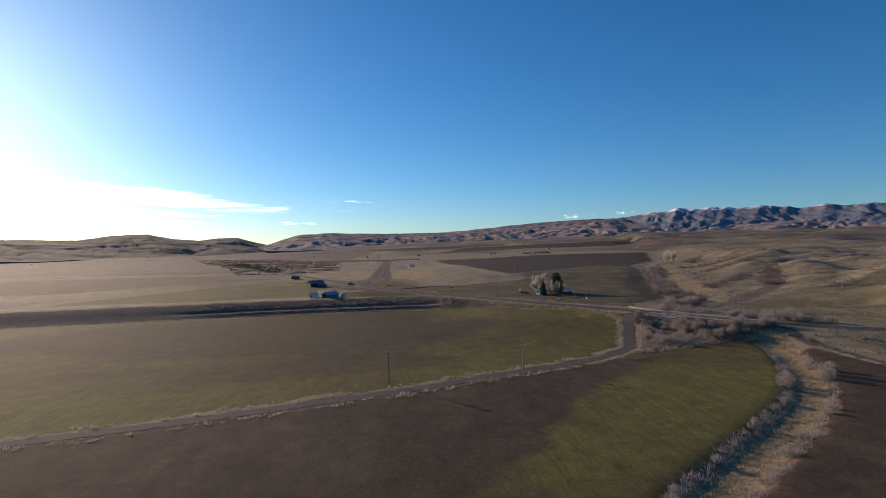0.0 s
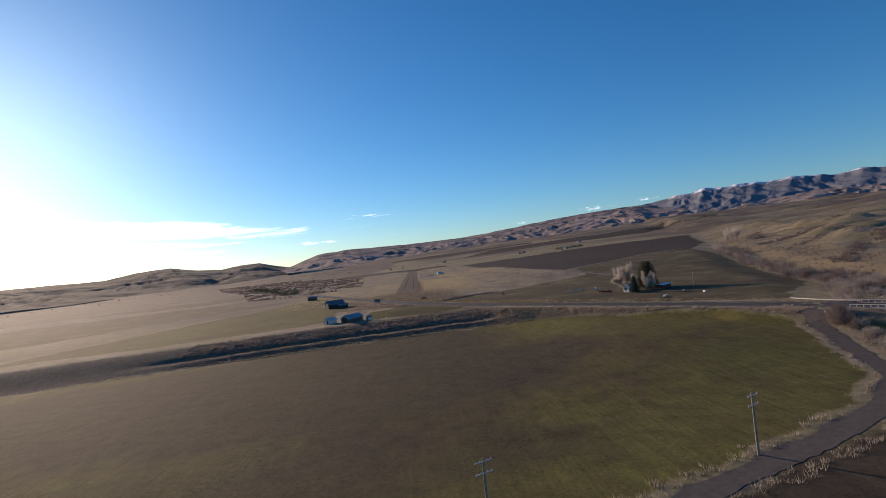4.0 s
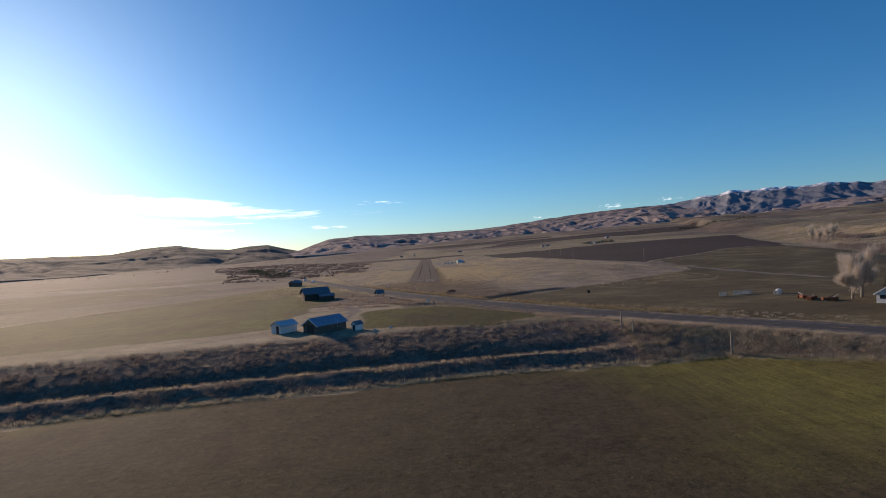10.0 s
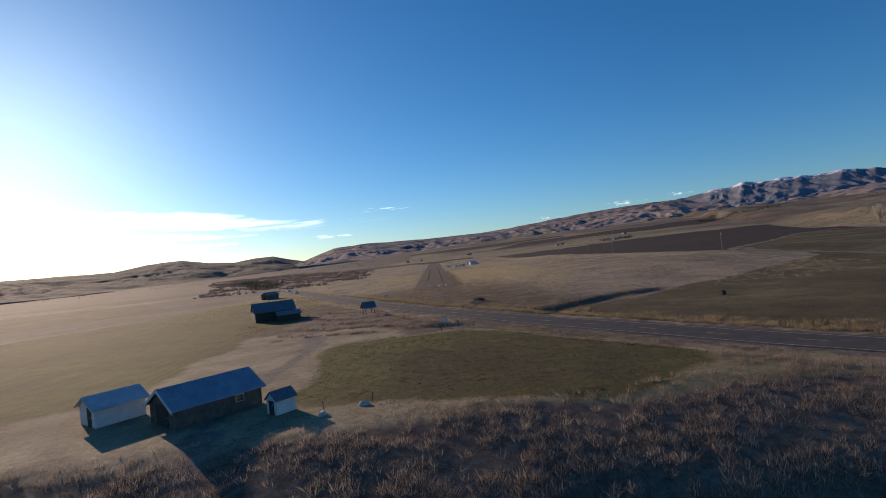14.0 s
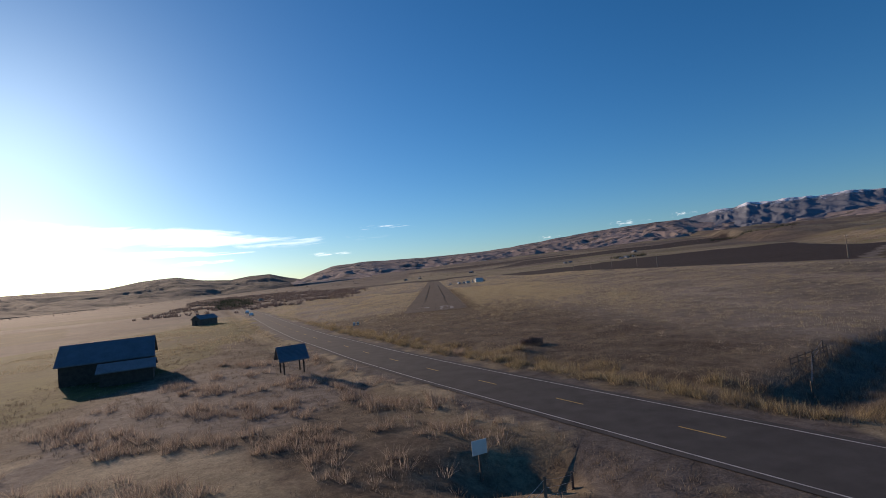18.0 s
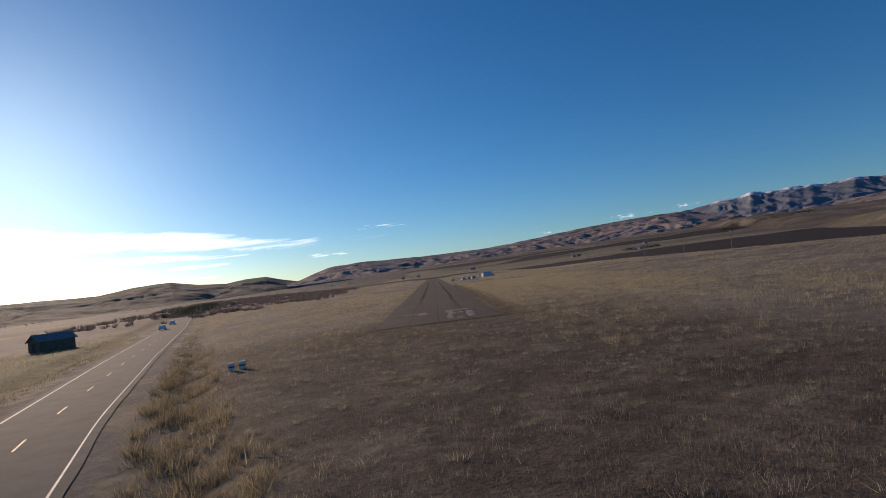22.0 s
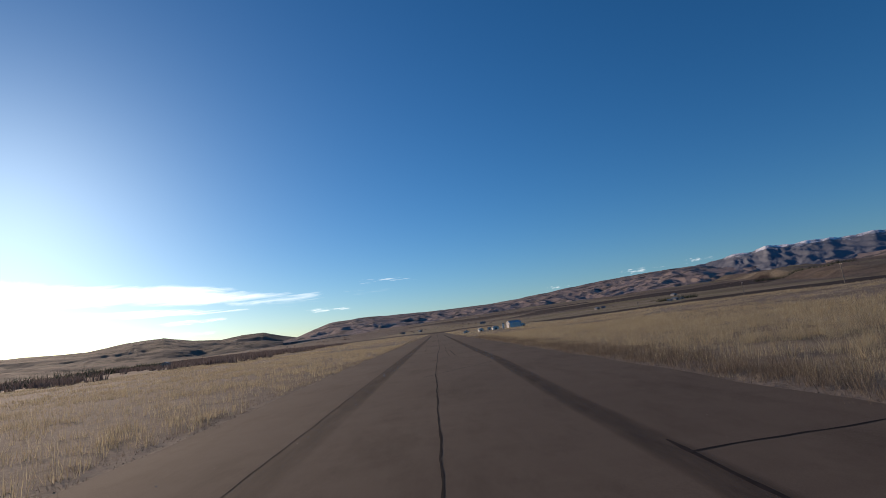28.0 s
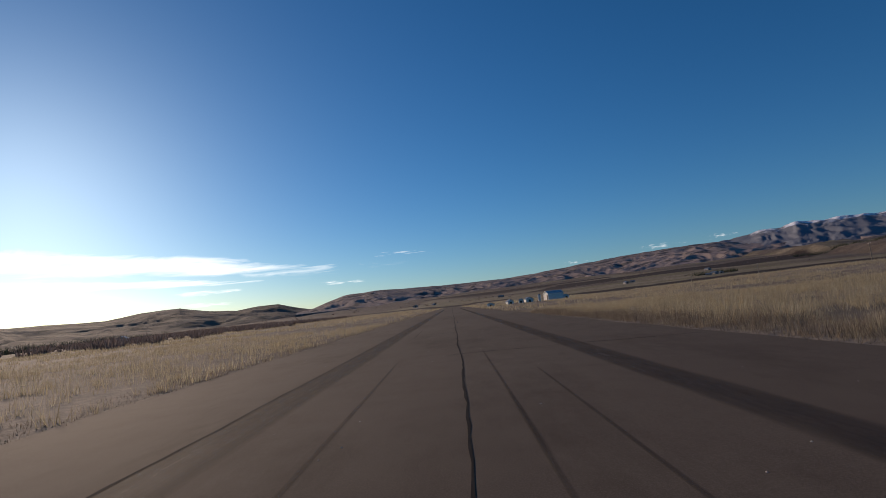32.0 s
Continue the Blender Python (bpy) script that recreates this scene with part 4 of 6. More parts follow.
# far farms beyond the fields
for x, y, t, s in ((410, 930, 20, 1.6), (436, 960, -10, 1.3), (395, 918, 40, 1.2), (530, 1190, 15, 1.8), (300, 1010, 5, 1.5), (318, 1030, 70, 1.2), (-60, 985, 0, 1.5), (-30, 1000, 30, 1.1), (90, 1060, 60, 1.4), (-190, 420, 20, 1.2)):
    gabled("farm_building", x, y, t, 4.6 * s, 6.4 * s, 1.7 * s, 1.1 * s, faded_wall, grey_roof, "distant pale grey farm building among the fields", "farm building", None, [(0, 1.6, 1.4 * s)], [("west", 0, 1.0 * s, 1.0, 0.8)])

# ---- poles ----
def utility_pole(x, y, tall, turn, arms=2, label="tall wooden utility pole with crossarms"):
    th = anchor("utility_pole", x, y, turn, label, "utility pole", "utility poles")
    part("mast", tube([(0, 0, -0.3), (0, 0, tall * 0.5), (0.02, 0, tall)], (0.19, 0.16, 0.12), 8), pole_wood, th)
    for i in range(arms):
        z = tall - 0.35 - 1.3 * i
        arm = part("crossarm", box(-1.15, 1.15, -0.18, -0.06, z - 0.07, z + 0.07, None, 0.01), arm_wood, th, "bleached timber crossarm")
        for px in (-1.0, -0.45, 0.45, 1.0):
            part("insulator", tube([(px, -0.12, z + 0.07), (px, -0.12, z + 0.16), (px, -0.12, z + 0.26)], (0.05, 0.06, 0.03), 6), concrete, arm, "pale ceramic insulator")
    return th


for x, y, h, t in ((102.5, -330.2, 9.8, 20), (53.5, -356, 8.6, 25), (14.7, -367.1, 9.1, 25), (150, -315, 9.2, 20), (258, -246, 10, 30), (137, -191, 6.2, 60)):
    utility_pole(x, y, h, t, 2)
for x, y, h in ((44, -192, 3.9), (57.5, -210, 4.4), (45.5, -194.5, 2.8)):
    utility_pole(x, y, h, 30, 0, "plain weathered timber pole in the brush")
for x, y in ((160, 250), (168, 330), (176, 420), (132, 150), (184, 520), (140, 20)):
    utility_pole(x, y, 8.0, 75, 1, "wooden utility pole beside the farm track")

# ---- bridge and guard rails ----
def span_box(p, q, w, z0, z1, bm=None):
    """A beam from p to q."""
    p, q = Vector((*p, 0)), Vector((*q, 0))
    d = (q - p).normalized()
    n = Vector((-d.y, d.x, 0)) * w / 2
    bm = bm or bmesh.new()
    v = [bm.verts.new((c.x, c.y, z)) for z in (z0, z1) for c in (p - n, q - n, q + n, p + n)]
    for f in ((3, 2, 1, 0), (4, 5, 6, 7), (0, 1, 5, 4), (1, 2, 6, 5), (2, 3, 7, 6), (3, 0, 4, 7)):
        bm.faces.new([v[i] for i in f])
    return bm


rail_grey = plain("weathered_rail", (0.58, 0.55, 0.50), 0.8, 3, 0.35)
bd = Vector((147 - 124, -310 + 273, 0)).normalized()
bn = Vector((-bd.y, bd.x, 0))
bc = Vector((134.6, -290, 0))
bridge = tagged(new("bridge"), "short concrete road bridge with pale railings over a creek", "bridge")


def at_bridge(s, o):
    p = bc + bd * s + bn * o
    return p.x, p.y


part("deck", span_box(at_bridge(-5.6, 0), at_bridge(5.6, 0), 9.6, ROAD_Z - 0.55, ROAD_Z + 0.03), concrete, bridge)
for s in (0,):
    for o in (-4, 0, 4):
        part("pier", span_box(at_bridge(s - 0.25, o), at_bridge(s + 0.25, o), 0.6, ROAD_Z - 6.5, ROAD_Z - 0.55), concrete, bridge)
for o in (-4.65, 4.65):
    rail = part("railing", span_box(at_bridge(-5.6, o), at_bridge(5.6, o), 0.22, ROAD_Z + 0.72, ROAD_Z + 0.88), rail_grey, bridge, "grey weathered top rail")
    for i in range(8):
        part("baluster", span_box(at_bridge(-5.45 + i * 1.55 - 0.1, o), at_bridge(-5.45 + i * 1.55 + 0.1, o), 0.16, ROAD_Z, ROAD_Z + 0.72), rail_grey, rail)


def guard_rail(line, label):
    th = tagged(new("guard_rail"), label, "guard rail", "guard rails")
    for i, (p, q) in enumerate(zip(line, line[1:])):
        part("beam", span_box(p, q, 0.08, ROAD_Z + 0.5, ROAD_Z + 0.8), rail_grey, th)
        part("post", span_box((p[0] - 0.06, p[1]), (p[0] + 0.06, p[1]), 0.14, ROAD_Z - 0.6, ROAD_Z + 0.72), old_wood, th)


guard_rail([at_bridge(5.7 + i * 3.5, 4.7 + i * 0.02) for i in range(10)], "galvanised steel guard rail on timber posts past the bridge")
guard_rail([at_bridge(5.7 + i * 3.5, -4.7) for i in range(10)], "galvanised steel guard rail on timber posts past the bridge")
guard_rail([at_bridge(-5.7 - i * 3.3, 4.7 + 0.13 * i * i) for i in range(7)], "galvanised steel guard rail curving off at the side road")

# ---- small things ----
def sign_board(x, y, turn, w, h, label):
    th = anchor("sign_board", x, y, turn, label, "sign")
    part("post", box(-0.06, 0.06, -0.06, 0.06, -0.2, h, None, 0.01), old_wood, th)
    part("panel", box(-w / 2, w / 2, -0.1, -0.062, h - 0.75, h + 0.05, None, 0.01), white_wall, th, "plain white sign panel")


sign_board(1.9, -122.0, 25, 0.95, 2.3, "plain white roadside sign board on a timber post")
for x, y, t in ((-20, -24, 20), (-19.2, -23.4, -15)):
    mk = anchor("marker_drum", x, y, t, "pale squat marker drum standing in dry grass", "marker", "marker drums")
    part("drum", tube([(0, 0, 0), (0, 0, 0.4), (0, 0, 0.8)], (0.28, 0.3, 0.28), 12), white_wall, mk)
    part("band", tube([(0, 0, 0.36), (0, 0, 0.5)], (0.305, 0.305), 12), rust, mk, "rust-red band")


def car(x, y, turn, paint, label, z=None):
    th = anchor("car", x, y, turn, label, "car", "cars", z)
    bm = bmesh.new()
    prof = [(-2.15, 0.35), (-2.2, 0.75), (-1.95, 0.95), (-1.55, 1.0), (-1.0, 1.42), (0.55, 1.45), (1.15, 1.0), (2.05, 0.85), (2.2, 0.6), (2.15, 0.35)]
    a = [bm.verts.new((-0.85 + (0.13 if pz > 1.2 else 0), py, pz)) for py, pz in prof]
    b = [bm.verts.new((0.85 - (0.13 if pz > 1.2 else 0), py, pz)) for py, pz in prof]
    bm.faces.new(a)
    bm.faces.new(b[::-1])
    for i in range(len(prof)):
        bm.faces.new((a[i], b[i], b[(i + 1) % len(prof)], a[(i + 1) % len(prof)]))
    bmesh.ops.recalc_face_normals(bm, faces=bm.faces[:])
    part("body", bm, paint, th)
    for sx in (-1, 1):
        lo, hi = sorted((sx * 0.74, sx * 0.79))
        part("side_window", box(lo, hi, -1.1, 0.6, 1.03, 1.35), glass_dark, th)
        part("headlight", box(sx * 0.65 - 0.14, sx * 0.65 + 0.14, 2.12, 2.22, 0.6, 0.74), galvanised, th)
        for wy in (-1.35, 1.35):
            wh = part("wheel", tube([(sx * 0.7, wy, 0.32), (sx * 0.9, wy, 0.32)], (0.32, 0.32), 14), tar, th)
            part("rim", tube([(sx * 0.89, wy, 0.32), (sx * 0.91, wy, 0.32)], (0.19, 0.19), 10), galvanised, wh)
    return th


white_car = plain("white_car_paint", (0.7, 0.7, 0.7), 0.25, 1, 0.08, 0, 4, 0)
car(-98, 121, 24, white_car, "white car on the highway", ROAD_Z + 0.05)
car(-84, 87, 24, white_car, "white car following on the highway", ROAD_Z + 0.05)

for x, y, t in ((109.0, -220.0, 30), (107.2, -222.4, 65), (121.5, -211, 70), (124, -222.5, 80)):
    tr_ = anchor("feed_trough", x, y, t, "pale feed trough lying in the farm yard", "trough", "feed troughs")
    part("basin", box(-1.1, 1.1, -0.35, 0.35, 0.25, 0.75, None, 0.05), white_wall, tr_)
    for px in (-0.8, 0.8):
        part("leg", box(px - 0.06, px + 0.06, -0.28, 0.28, 0, 0.25), rust, tr_)

tank = anchor("water_tank", 101.5, -160, 0, "small pale round tank in the field", "tank")
part("drum", tube([(0, 0, 0), (0, 0, 1.1), (0, 0, 1.35)], (0.75, 0.75, 0.3), 14), white_wall, tank)
part("lid", tube([(0, 0, 1.35), (0, 0, 1.45)], (0.28, 0.22), 12), galvanised, tank)


bleached = plain("bleached_boards", (0.52, 0.48, 0.42), 0.9, 2, 0.3)


def pallet_fence(x, y, turn, n):
    th = anchor("board_fence", x, y, turn, "short run of weathered board fencing in the farm field", "fence", "farm fences")
    for i in range(n):
        part("board", box(i * 0.5, i * 0.5 + 0.32, -0.03, 0.03, 0.08, 1.2 + 0.12 * math.sin(i * 2.3)), bleached, th)
    for z in (0.35, 0.95):
        part("rail", box(-0.05, n * 0.5 - 0.1, 0.03, 0.09, z, z + 0.1), bleached, th)


def wire_fence(posts, label):
    th = anchor("wire_fence", *posts[0], 0, label, "fence", "wire fences")
    base = th.matrix_basis.translation
    tops = []
    for x, y in posts:
        z = float(height(x, y)) - base.z
        p = Vector((x - base.x, y - base.y, z))
        part("post", tube([p - Vector((0, 0, 0.3)), p + Vector((0, 0, 0.7)), p + Vector((0.02, 0.01, 1.3))], (0.08, 0.075, 0.06), 7), old_wood, th)
        tops.append(p)
    for p, q in zip(tops, tops[1:]):
        for up in (0.45, 0.8, 1.15):
            part("wire", tube([p + Vector((0, 0, up)), (p + q) / 2 + Vector((0, 0, up - 0.04)), q + Vector((0, 0, up))], (0.008, 0.008, 0.008), 4), galvanised, th, "thin sagging wire")


wire_fence([(27.2, -113.2), (30.8, -108.6), (34.6, -104.8)], "leaning timber and wire fence above the gully")
wire_fence([(6.6, -123.3), (4.2, -128.5), (1.0, -133.5)], "short wire fence beside the side lane")
pallet_fence(85.6, -157.8, 8, 5)
pallet_fence(90.2, -157.0, 5, 12)
pallet_fence(98.0, -163, -10, 4)
for i, (x, y, t) in enumerate(((98.5, -176.5, 30), (100.2, -180.2, -20), (99.0, -172.8, 70))):
    jk = anchor("scrap_heap", x, y, t, "heap of rusty scrap and leaning boards by the farm", "scrap heap", "scrap heaps")
    part("frame", box(-1.6, 1.6, -0.6, 0.6, 0.2, 0.9, None, 0.06), rust, jk)
    part("plank", tube([(-1.8, 0.3, 0.0), (1.2, -0.2, 1.7)], (0.09, 0.09), 5), old_wood, jk)
    part("plank", tube([(-1.2, -0.5, 0.1), (1.9, 0.4, 1.4)], (0.08, 0.08), 5), white_wall, jk)
    part("drum", tube([(1.2, 0.7, 0), (1.2, 0.7, 0.9)], (0.3, 0.3), 10), rust, jk)
gabled("garden_shed", -15.6, -175.2, -40, 1.7, 2.2, 1.5, 0.7, white_wall, grey_roof, "tiny white shed beside the blue-roofed barn", "shed", None, [(0, 0.8, 1.4)], (), 0.15)
for x, y, t in ((-11.0, -178, 80), (-7.4, -176, 10)):
    jk = anchor("tarp_pile", x, y, t, "pale tarpaulin over a small pile at the field edge", "tarpaulin", "tarp piles")
    bm = bmesh.new()
    bmesh.ops.create_icosphere(bm, subdivisions=2, radius=0.5)
    for v in bm.verts:
        v.co = Vector((v.co.x * 1.2, v.co.y * 0.8, max(0, v.co.z) * 0.9)) * (1 + 0.25 * noise.noise(v.co * 2.5 + Vector((x, y, 0))))
    part("cover", bm, bleached, jk)
    part("stake", tube([(0.9, 0.2, 0), (1.0, 0.3, 1.1)], (0.04, 0.04), 5), old_wood, jk)
bale = anchor("round_bale", 58.5, -122.9, 20, "dark weathered round bale alone in a field", "bale")
part("roll", tube([(-0.5, 0, 0.5), (0, 0, 0.52), (0.5, 0, 0.5)], (0.5, 0.54, 0.5), 16), dark_wood, bale)
part("twine", tube([(-0.05, 0, 0.52), (0.05, 0, 0.52)], (0.552, 0.552), 16), old_wood, bale)
gate = anchor("field_gate", 28.5, -109.2, 32, "grey timber gate frame beside the gully", "gate")
for i in range(6):
    part("post", box(i * 1.4 - 0.05, i * 1.4 + 0.05, -0.05, 0.05, -0.4, 1.05, None, 0.01), old_wood, gate)
for z in (0.4, 0.8):
    part("rail", box(0, 7.0, 0.05, 0.1, z, z + 0.08), old_wood, gate)

# ---- clouds ----
m = Nodes("cirrus", 1.0, 0, 0)
c0 = m.t.nodes.new("ShaderNodeTexCoord").outputs["Generated"]
wisp = m.t.nodes.new("ShaderNodeTexNoise")
wm = m.t.nodes.new("ShaderNodeMapping")
wm.inputs["Scale"].default_value = (1.4, 1.4, 2.6)
m.link(c0, wm.inputs["Vector"])
m.link(wm.outputs[0], wisp.inputs["Vector"])
for k, v in (("Scale", 2.4), ("Detail", 7.0), ("Roughness", 0.62), ("Distortion", 0.5)):
    wisp.inputs[k].default_value = v
edge = m.attr("fade")
alpha = m.math("MULTIPLY", m.span(m.math("ADD", wisp.outputs["Fac"], m.span(edge, 0, 1, -0.30, 0.16)), 0.38, 0.72), m.span(edge, 0.0, 0.35))
em = m.t.nodes.new("ShaderNodeEmission")
em.inputs["Color"].default_value, em.inputs["Strength"].default_value = (1.0, 0.98, 0.96, 1), 1.9
tr = m.t.nodes.new("ShaderNodeBsdfTransparent")
mx = m.t.nodes.new("ShaderNodeMixShader")
m.link(m.math("MULTIPLY", alpha, 0.9), mx.inputs[0])
m.link(tr.outputs[0], mx.inputs[1])
m.link(em.outputs[0], mx.inputs[2])
m.link(mx.outputs[0], m.t.nodes["Material Output"].inputs["Surface"])
cirrus = m.mat


def cloud(az0, az1, el, thick, tilt, dist=4300, body=1.0):
    nu, nv = 60, 15
    V, fade = [], []
    for i in range(nu):
        for j in range(nv):
            u, v = i / (nu - 1), j / (nv - 1)
            a = radians(az0 + (az1 - az0) * u)
            e = radians(el + tilt * u + thick * (v - 0.5) * (1 - 0.6 * u))
            V.append((dist * math.sin(a), dist * math.cos(a), dist * math.tan(e)))
            fade.append(math.sin(math.pi * v) ** 1.3 * min(1, 2.2 * (1 - u)) * min(1, 5 * u + 0.1) * body)
    me = fast_mesh("cirrus_cloud", np.array(V), grid_faces(nu, nv), [cirrus], True)
    a = me.attributes.new("fade", "FLOAT", "POINT")
    a.data.foreach_set("value", np.array(fade, np.float32))
    ob = tagged(new("cirrus_cloud", me), "thin white streak of cirrus low in the sky", "cloud", kind="structure")
    ob.visible_shadow = False


for a in ((-50, -4, 7.7, 4.0, -2.9), (-46, -14, 5.2, 1.6, -0.9), (-28, -19.5, 3.6, 0.9, 0.1, 4300, 0.75), (-27, -21, 2.5, 0.8, -0.1, 4300, 0.75), (-14, -7, 3.7, 0.8, -0.2, 4300, 0.62),
          (-9, 1, 6.3, 1.0, -0.3, 4300, 0.36), (-38, -30, 3.9, 0.7, -0.2), (19.5, 26.5, 3.8, 1.3, 0.3, 4600, 0.42), (26, 30, 4.1, 1.0, 0.1, 4600, 0.42), (12, 16, 3.2, 0.8, 0.1, 4600, 0.40)):
    cloud(*a)

# ---- plants ----
def plant_mat(name, stops, through=0.35, rough=0.9, patch=0.05):
    m = Nodes(name, rough, 0, 0.05)
    c = m.ramp(m.island(), stops)
    c = m.mix(m.span(m.noise(patch, 3), 0.35, 0.7, 0, 0.5), c, stops[0][1])
    m.color(c)
    t = m.t.nodes.new("ShaderNodeBsdfTranslucent")
    m.link(c, t.inputs["Color"])
    mx = m.t.nodes.new("ShaderNodeMixShader")
    mx.inputs[0].default_value = through
    m.link(m.b.outputs[0], mx.inputs[1])
    m.link(t.outputs[0], mx.inputs[2])
    m.link(mx.outputs[0], m.t.nodes["Material Output"].inputs["Surface"])
    return m.mat


straw = plant_mat("dry_grass", [(0.0, (0.25, 0.202, 0.125)), (0.5, (0.44, 0.376, 0.245)), (1.0, (0.64, 0.57, 0.41))], 0.5, patch=0.22)
reed = plant_mat("pale_reeds", [(0.0, (0.13, 0.098, 0.055)), (0.45, (0.36, 0.28, 0.155)), (1.0, (0.60, 0.49, 0.30))])
weed = plant_mat("brown_weeds", [(0.0, (0.105, 0.082, 0.066)), (0.5, (0.205, 0.165, 0.125)), (1.0, (0.42, 0.35, 0.26))], 0.4, patch=0.18)
sage = plant_mat("grey_brush", [(0.0, (0.16, 0.12, 0.098)), (0.5, (0.31, 0.248, 0.20)), (1.0, (0.54, 0.455, 0.355))], 0.5)
willow = plant_mat("bare_willow", [(0.0, (0.20, 0.17, 0.15)), (0.5, (0.345, 0.30, 0.268)), (1.0, (0.52, 0.46, 0.40))], 0.45)
woodland = plant_mat("bare_woodland", [(0.0, (0.12, 0.094, 0.086)), (0.5, (0.20, 0.16, 0.145)), (1.0, (0.33, 0.27, 0.235))], 0.3)
dry_brush = plant_mat("tan_brush", [(0.0, (0.21, 0.17, 0.125)), (0.5, (0.46, 0.385, 0.285)), (1.0, (0.70, 0.61, 0.47))], 0.5)
sprout = plant_mat("young_wheat", [(0.0, (0.05, 0.07, 0.018)), (0.6, (0.09, 0.11, 0.028)), (1.0, (0.13, 0.14, 0.04))], 0.3)


def blades(name, x, y, tall, spread, count, width, mat, label, lean=0.35, z=None, category="grass", seed=1):
    """Tufts of thin blades at the given places: one triangle a blade."""
    k = np.random.default_rng(seed)
    x, y, tall = (np.repeat(np.asarray(v, float), count) for v in (x, y, tall))
    spread = np.repeat(np.broadcast_to(spread, len(x) // count).astype(float), count)
    n = len(x)
    if n == 0:
        return None
    r, a = spread * np.sqrt(k.random(n)), k.uniform(0, 2 * np.pi, n)
    bx, by = x + r * np.cos(a), y + r * np.sin(a)
    bz = height(bx, by) - 0.03
    h = tall * k.uniform(0.55, 1.1, n)
    la, lm = a + k.normal(0, 0.7, n), h * np.abs(k.normal(0, lean, n))
    tip = np.stack([bx + lm * np.cos(la), by + lm * np.sin(la), bz + h], -1)
    w, wa = width * k.uniform(0.6, 1.3, n) * (0.5 + tall / np.maximum(tall.mean(), 0.01) * 0.5), k.uniform(0, np.pi, n)
    dx, dy = w / 2 * np.cos(wa), w / 2 * np.sin(wa)
    V = np.stack([np.stack([bx - dx, by - dy, bz], -1), np.stack([bx + dx, by + dy, bz], -1), tip], 1).reshape(-1, 3)
    me = fast_mesh(name, V, np.arange(3 * n).reshape(-1, 3), [mat])
    return tagged(new(name, me), label, category, kind="stuff")


def scatter(n, x0, x1, y0, y1, seed, keep=None):
    k = np.random.default_rng(seed)
    x, y = k.uniform(x0, x1, n), k.uniform(y0, y1, n)
    if keep is not None:
        p = keep(x, y)
        m = k.random(n) < p
        x, y = x[m], y[m]
    return x, y, np.random.default_rng(seed + 1)


def clear(x, y):
    """0 on roads and the runway."""
    qd, _ = away(x, y, ROAD)
    return step(5.6, 6.4, qd) * np.where((x > -9.4) & (x < runway_edge(y) + 0.35) & (y > -0.3) & (y < 742), 0, 1)


def patchy(x, y, size, seed, lo=-0.4, hi=0.5):
    return step(lo, hi, waves(x, y, size, seed))


# tall pale grass beside the runway
x, y, k = scatter(27000, 9.4, 36, -45, 200, 201, lambda x, y: (0.4 + 0.6 * patchy(x, y, 14, 31)) * step(-0.4, 1.0, x - runway_edge(y)) * step(-50, 50, y) * clear(x, y))
blades("tall_grass", x, y, k.uniform(0.4, 0.95, len(x)) * (0.3 + 0.7 * step(0.2, 3.4, x - runway_edge(y))) * (0.55 + 0.55 * patchy(x, y, 10, 56, -0.5, 0.5)), 0.40, 24, 0.0095, straw, "tall dry straw-coloured grass along the runway edge", 0.42, seed=2)
x, y, k = scatter(19000, -38, -9.4, -45, 200, 205, lambda x, y: step(-50, 50, y) * (0.25 + 0.75 * patchy(x, y, 14, 32)) * clear(x, y))
blades("tall_grass", x, y, k.uniform(0.3, 0.7, len(x)), 0.34, 12, 0.017, straw, "tall dry straw-coloured grass along the runway edge", 0.28, seed=3)
x, y, k = scatter(33000, 34, 125, -105, 330, 207, lambda x, y: step(-116, -70, y) * step(30, 38, x) * (0.25 + 0.75 * patchy(x, y, 30, 33)) * clear(x, y))
blades("pasture_grass", x, y, k.uniform(0.22, 0.5, len(x)), 0.75, 13, 0.034, straw, "dry pasture grass in uneven patches", 0.3, seed=4)
x, y, k = scatter(26000, -110, 125, 210, 740, 209, lambda x, y: (0.1 + 0.9 * patchy(x, y, 40, 34)) * clear(x, y) * within(x, y, [(-95, 690), (-110, 300), (-70, 120), (120, 120), (108, 700)]))
blades("pasture_grass", x, y, k.uniform(0.4, 0.8, len(x)), 0.9, 7, 0.09, straw, "dry pasture grass in uneven patches", 0.3, seed=5)
x, y, k = scatter(16000, -95, -38, -60, 240, 211, lambda x, y: (0.15 + 0.85 * patchy(x, y, 30, 35)) * clear(x, y))
blades("pasture_grass", x, y, k.uniform(0.3, 0.6, len(x)), 0.6, 7, 0.05, straw, "dry pasture grass in uneven patches", 0.3, seed=6)
x, y, k = scatter(24000, 32, 66, -60, 190, 245, lambda x, y: step(-75, 50, y) * (0.35 + 0.65 * patchy(x, y, 22, 52)) * step(70, 48, x) * step(30, 38, x))
blades("pasture_grass", x, y, k.uniform(0.3, 0.65, len(x)), 0.6, 12, 0.026, straw, "dry pasture grass in uneven patches", 0.34, seed=26)
x, y, k = scatter(30000, 9.2, 16, -2, 190, 249, lambda x, y: step(0.3, 1.2, x - runway_edge(y)) * step(5.5, 2.0, x - runway_edge(y)) * (0.3 + 0.7 * patchy(x, y, 6, 55)) * clear(x, y))
blades("weeds", x, y, k.uniform(0.18, 0.6, len(x)), 0.35, 12, 0.013, weed, "brown weeds at the foot of the tall grass", 0.5, seed=28)
x, y, k = scatter(5000, -10, 10, -1.2, 1.4, 251, lambda x, y: step(1.3, -0.2, y - 0.06 * x + 0.5 * waves(x, y, 4, 57)))
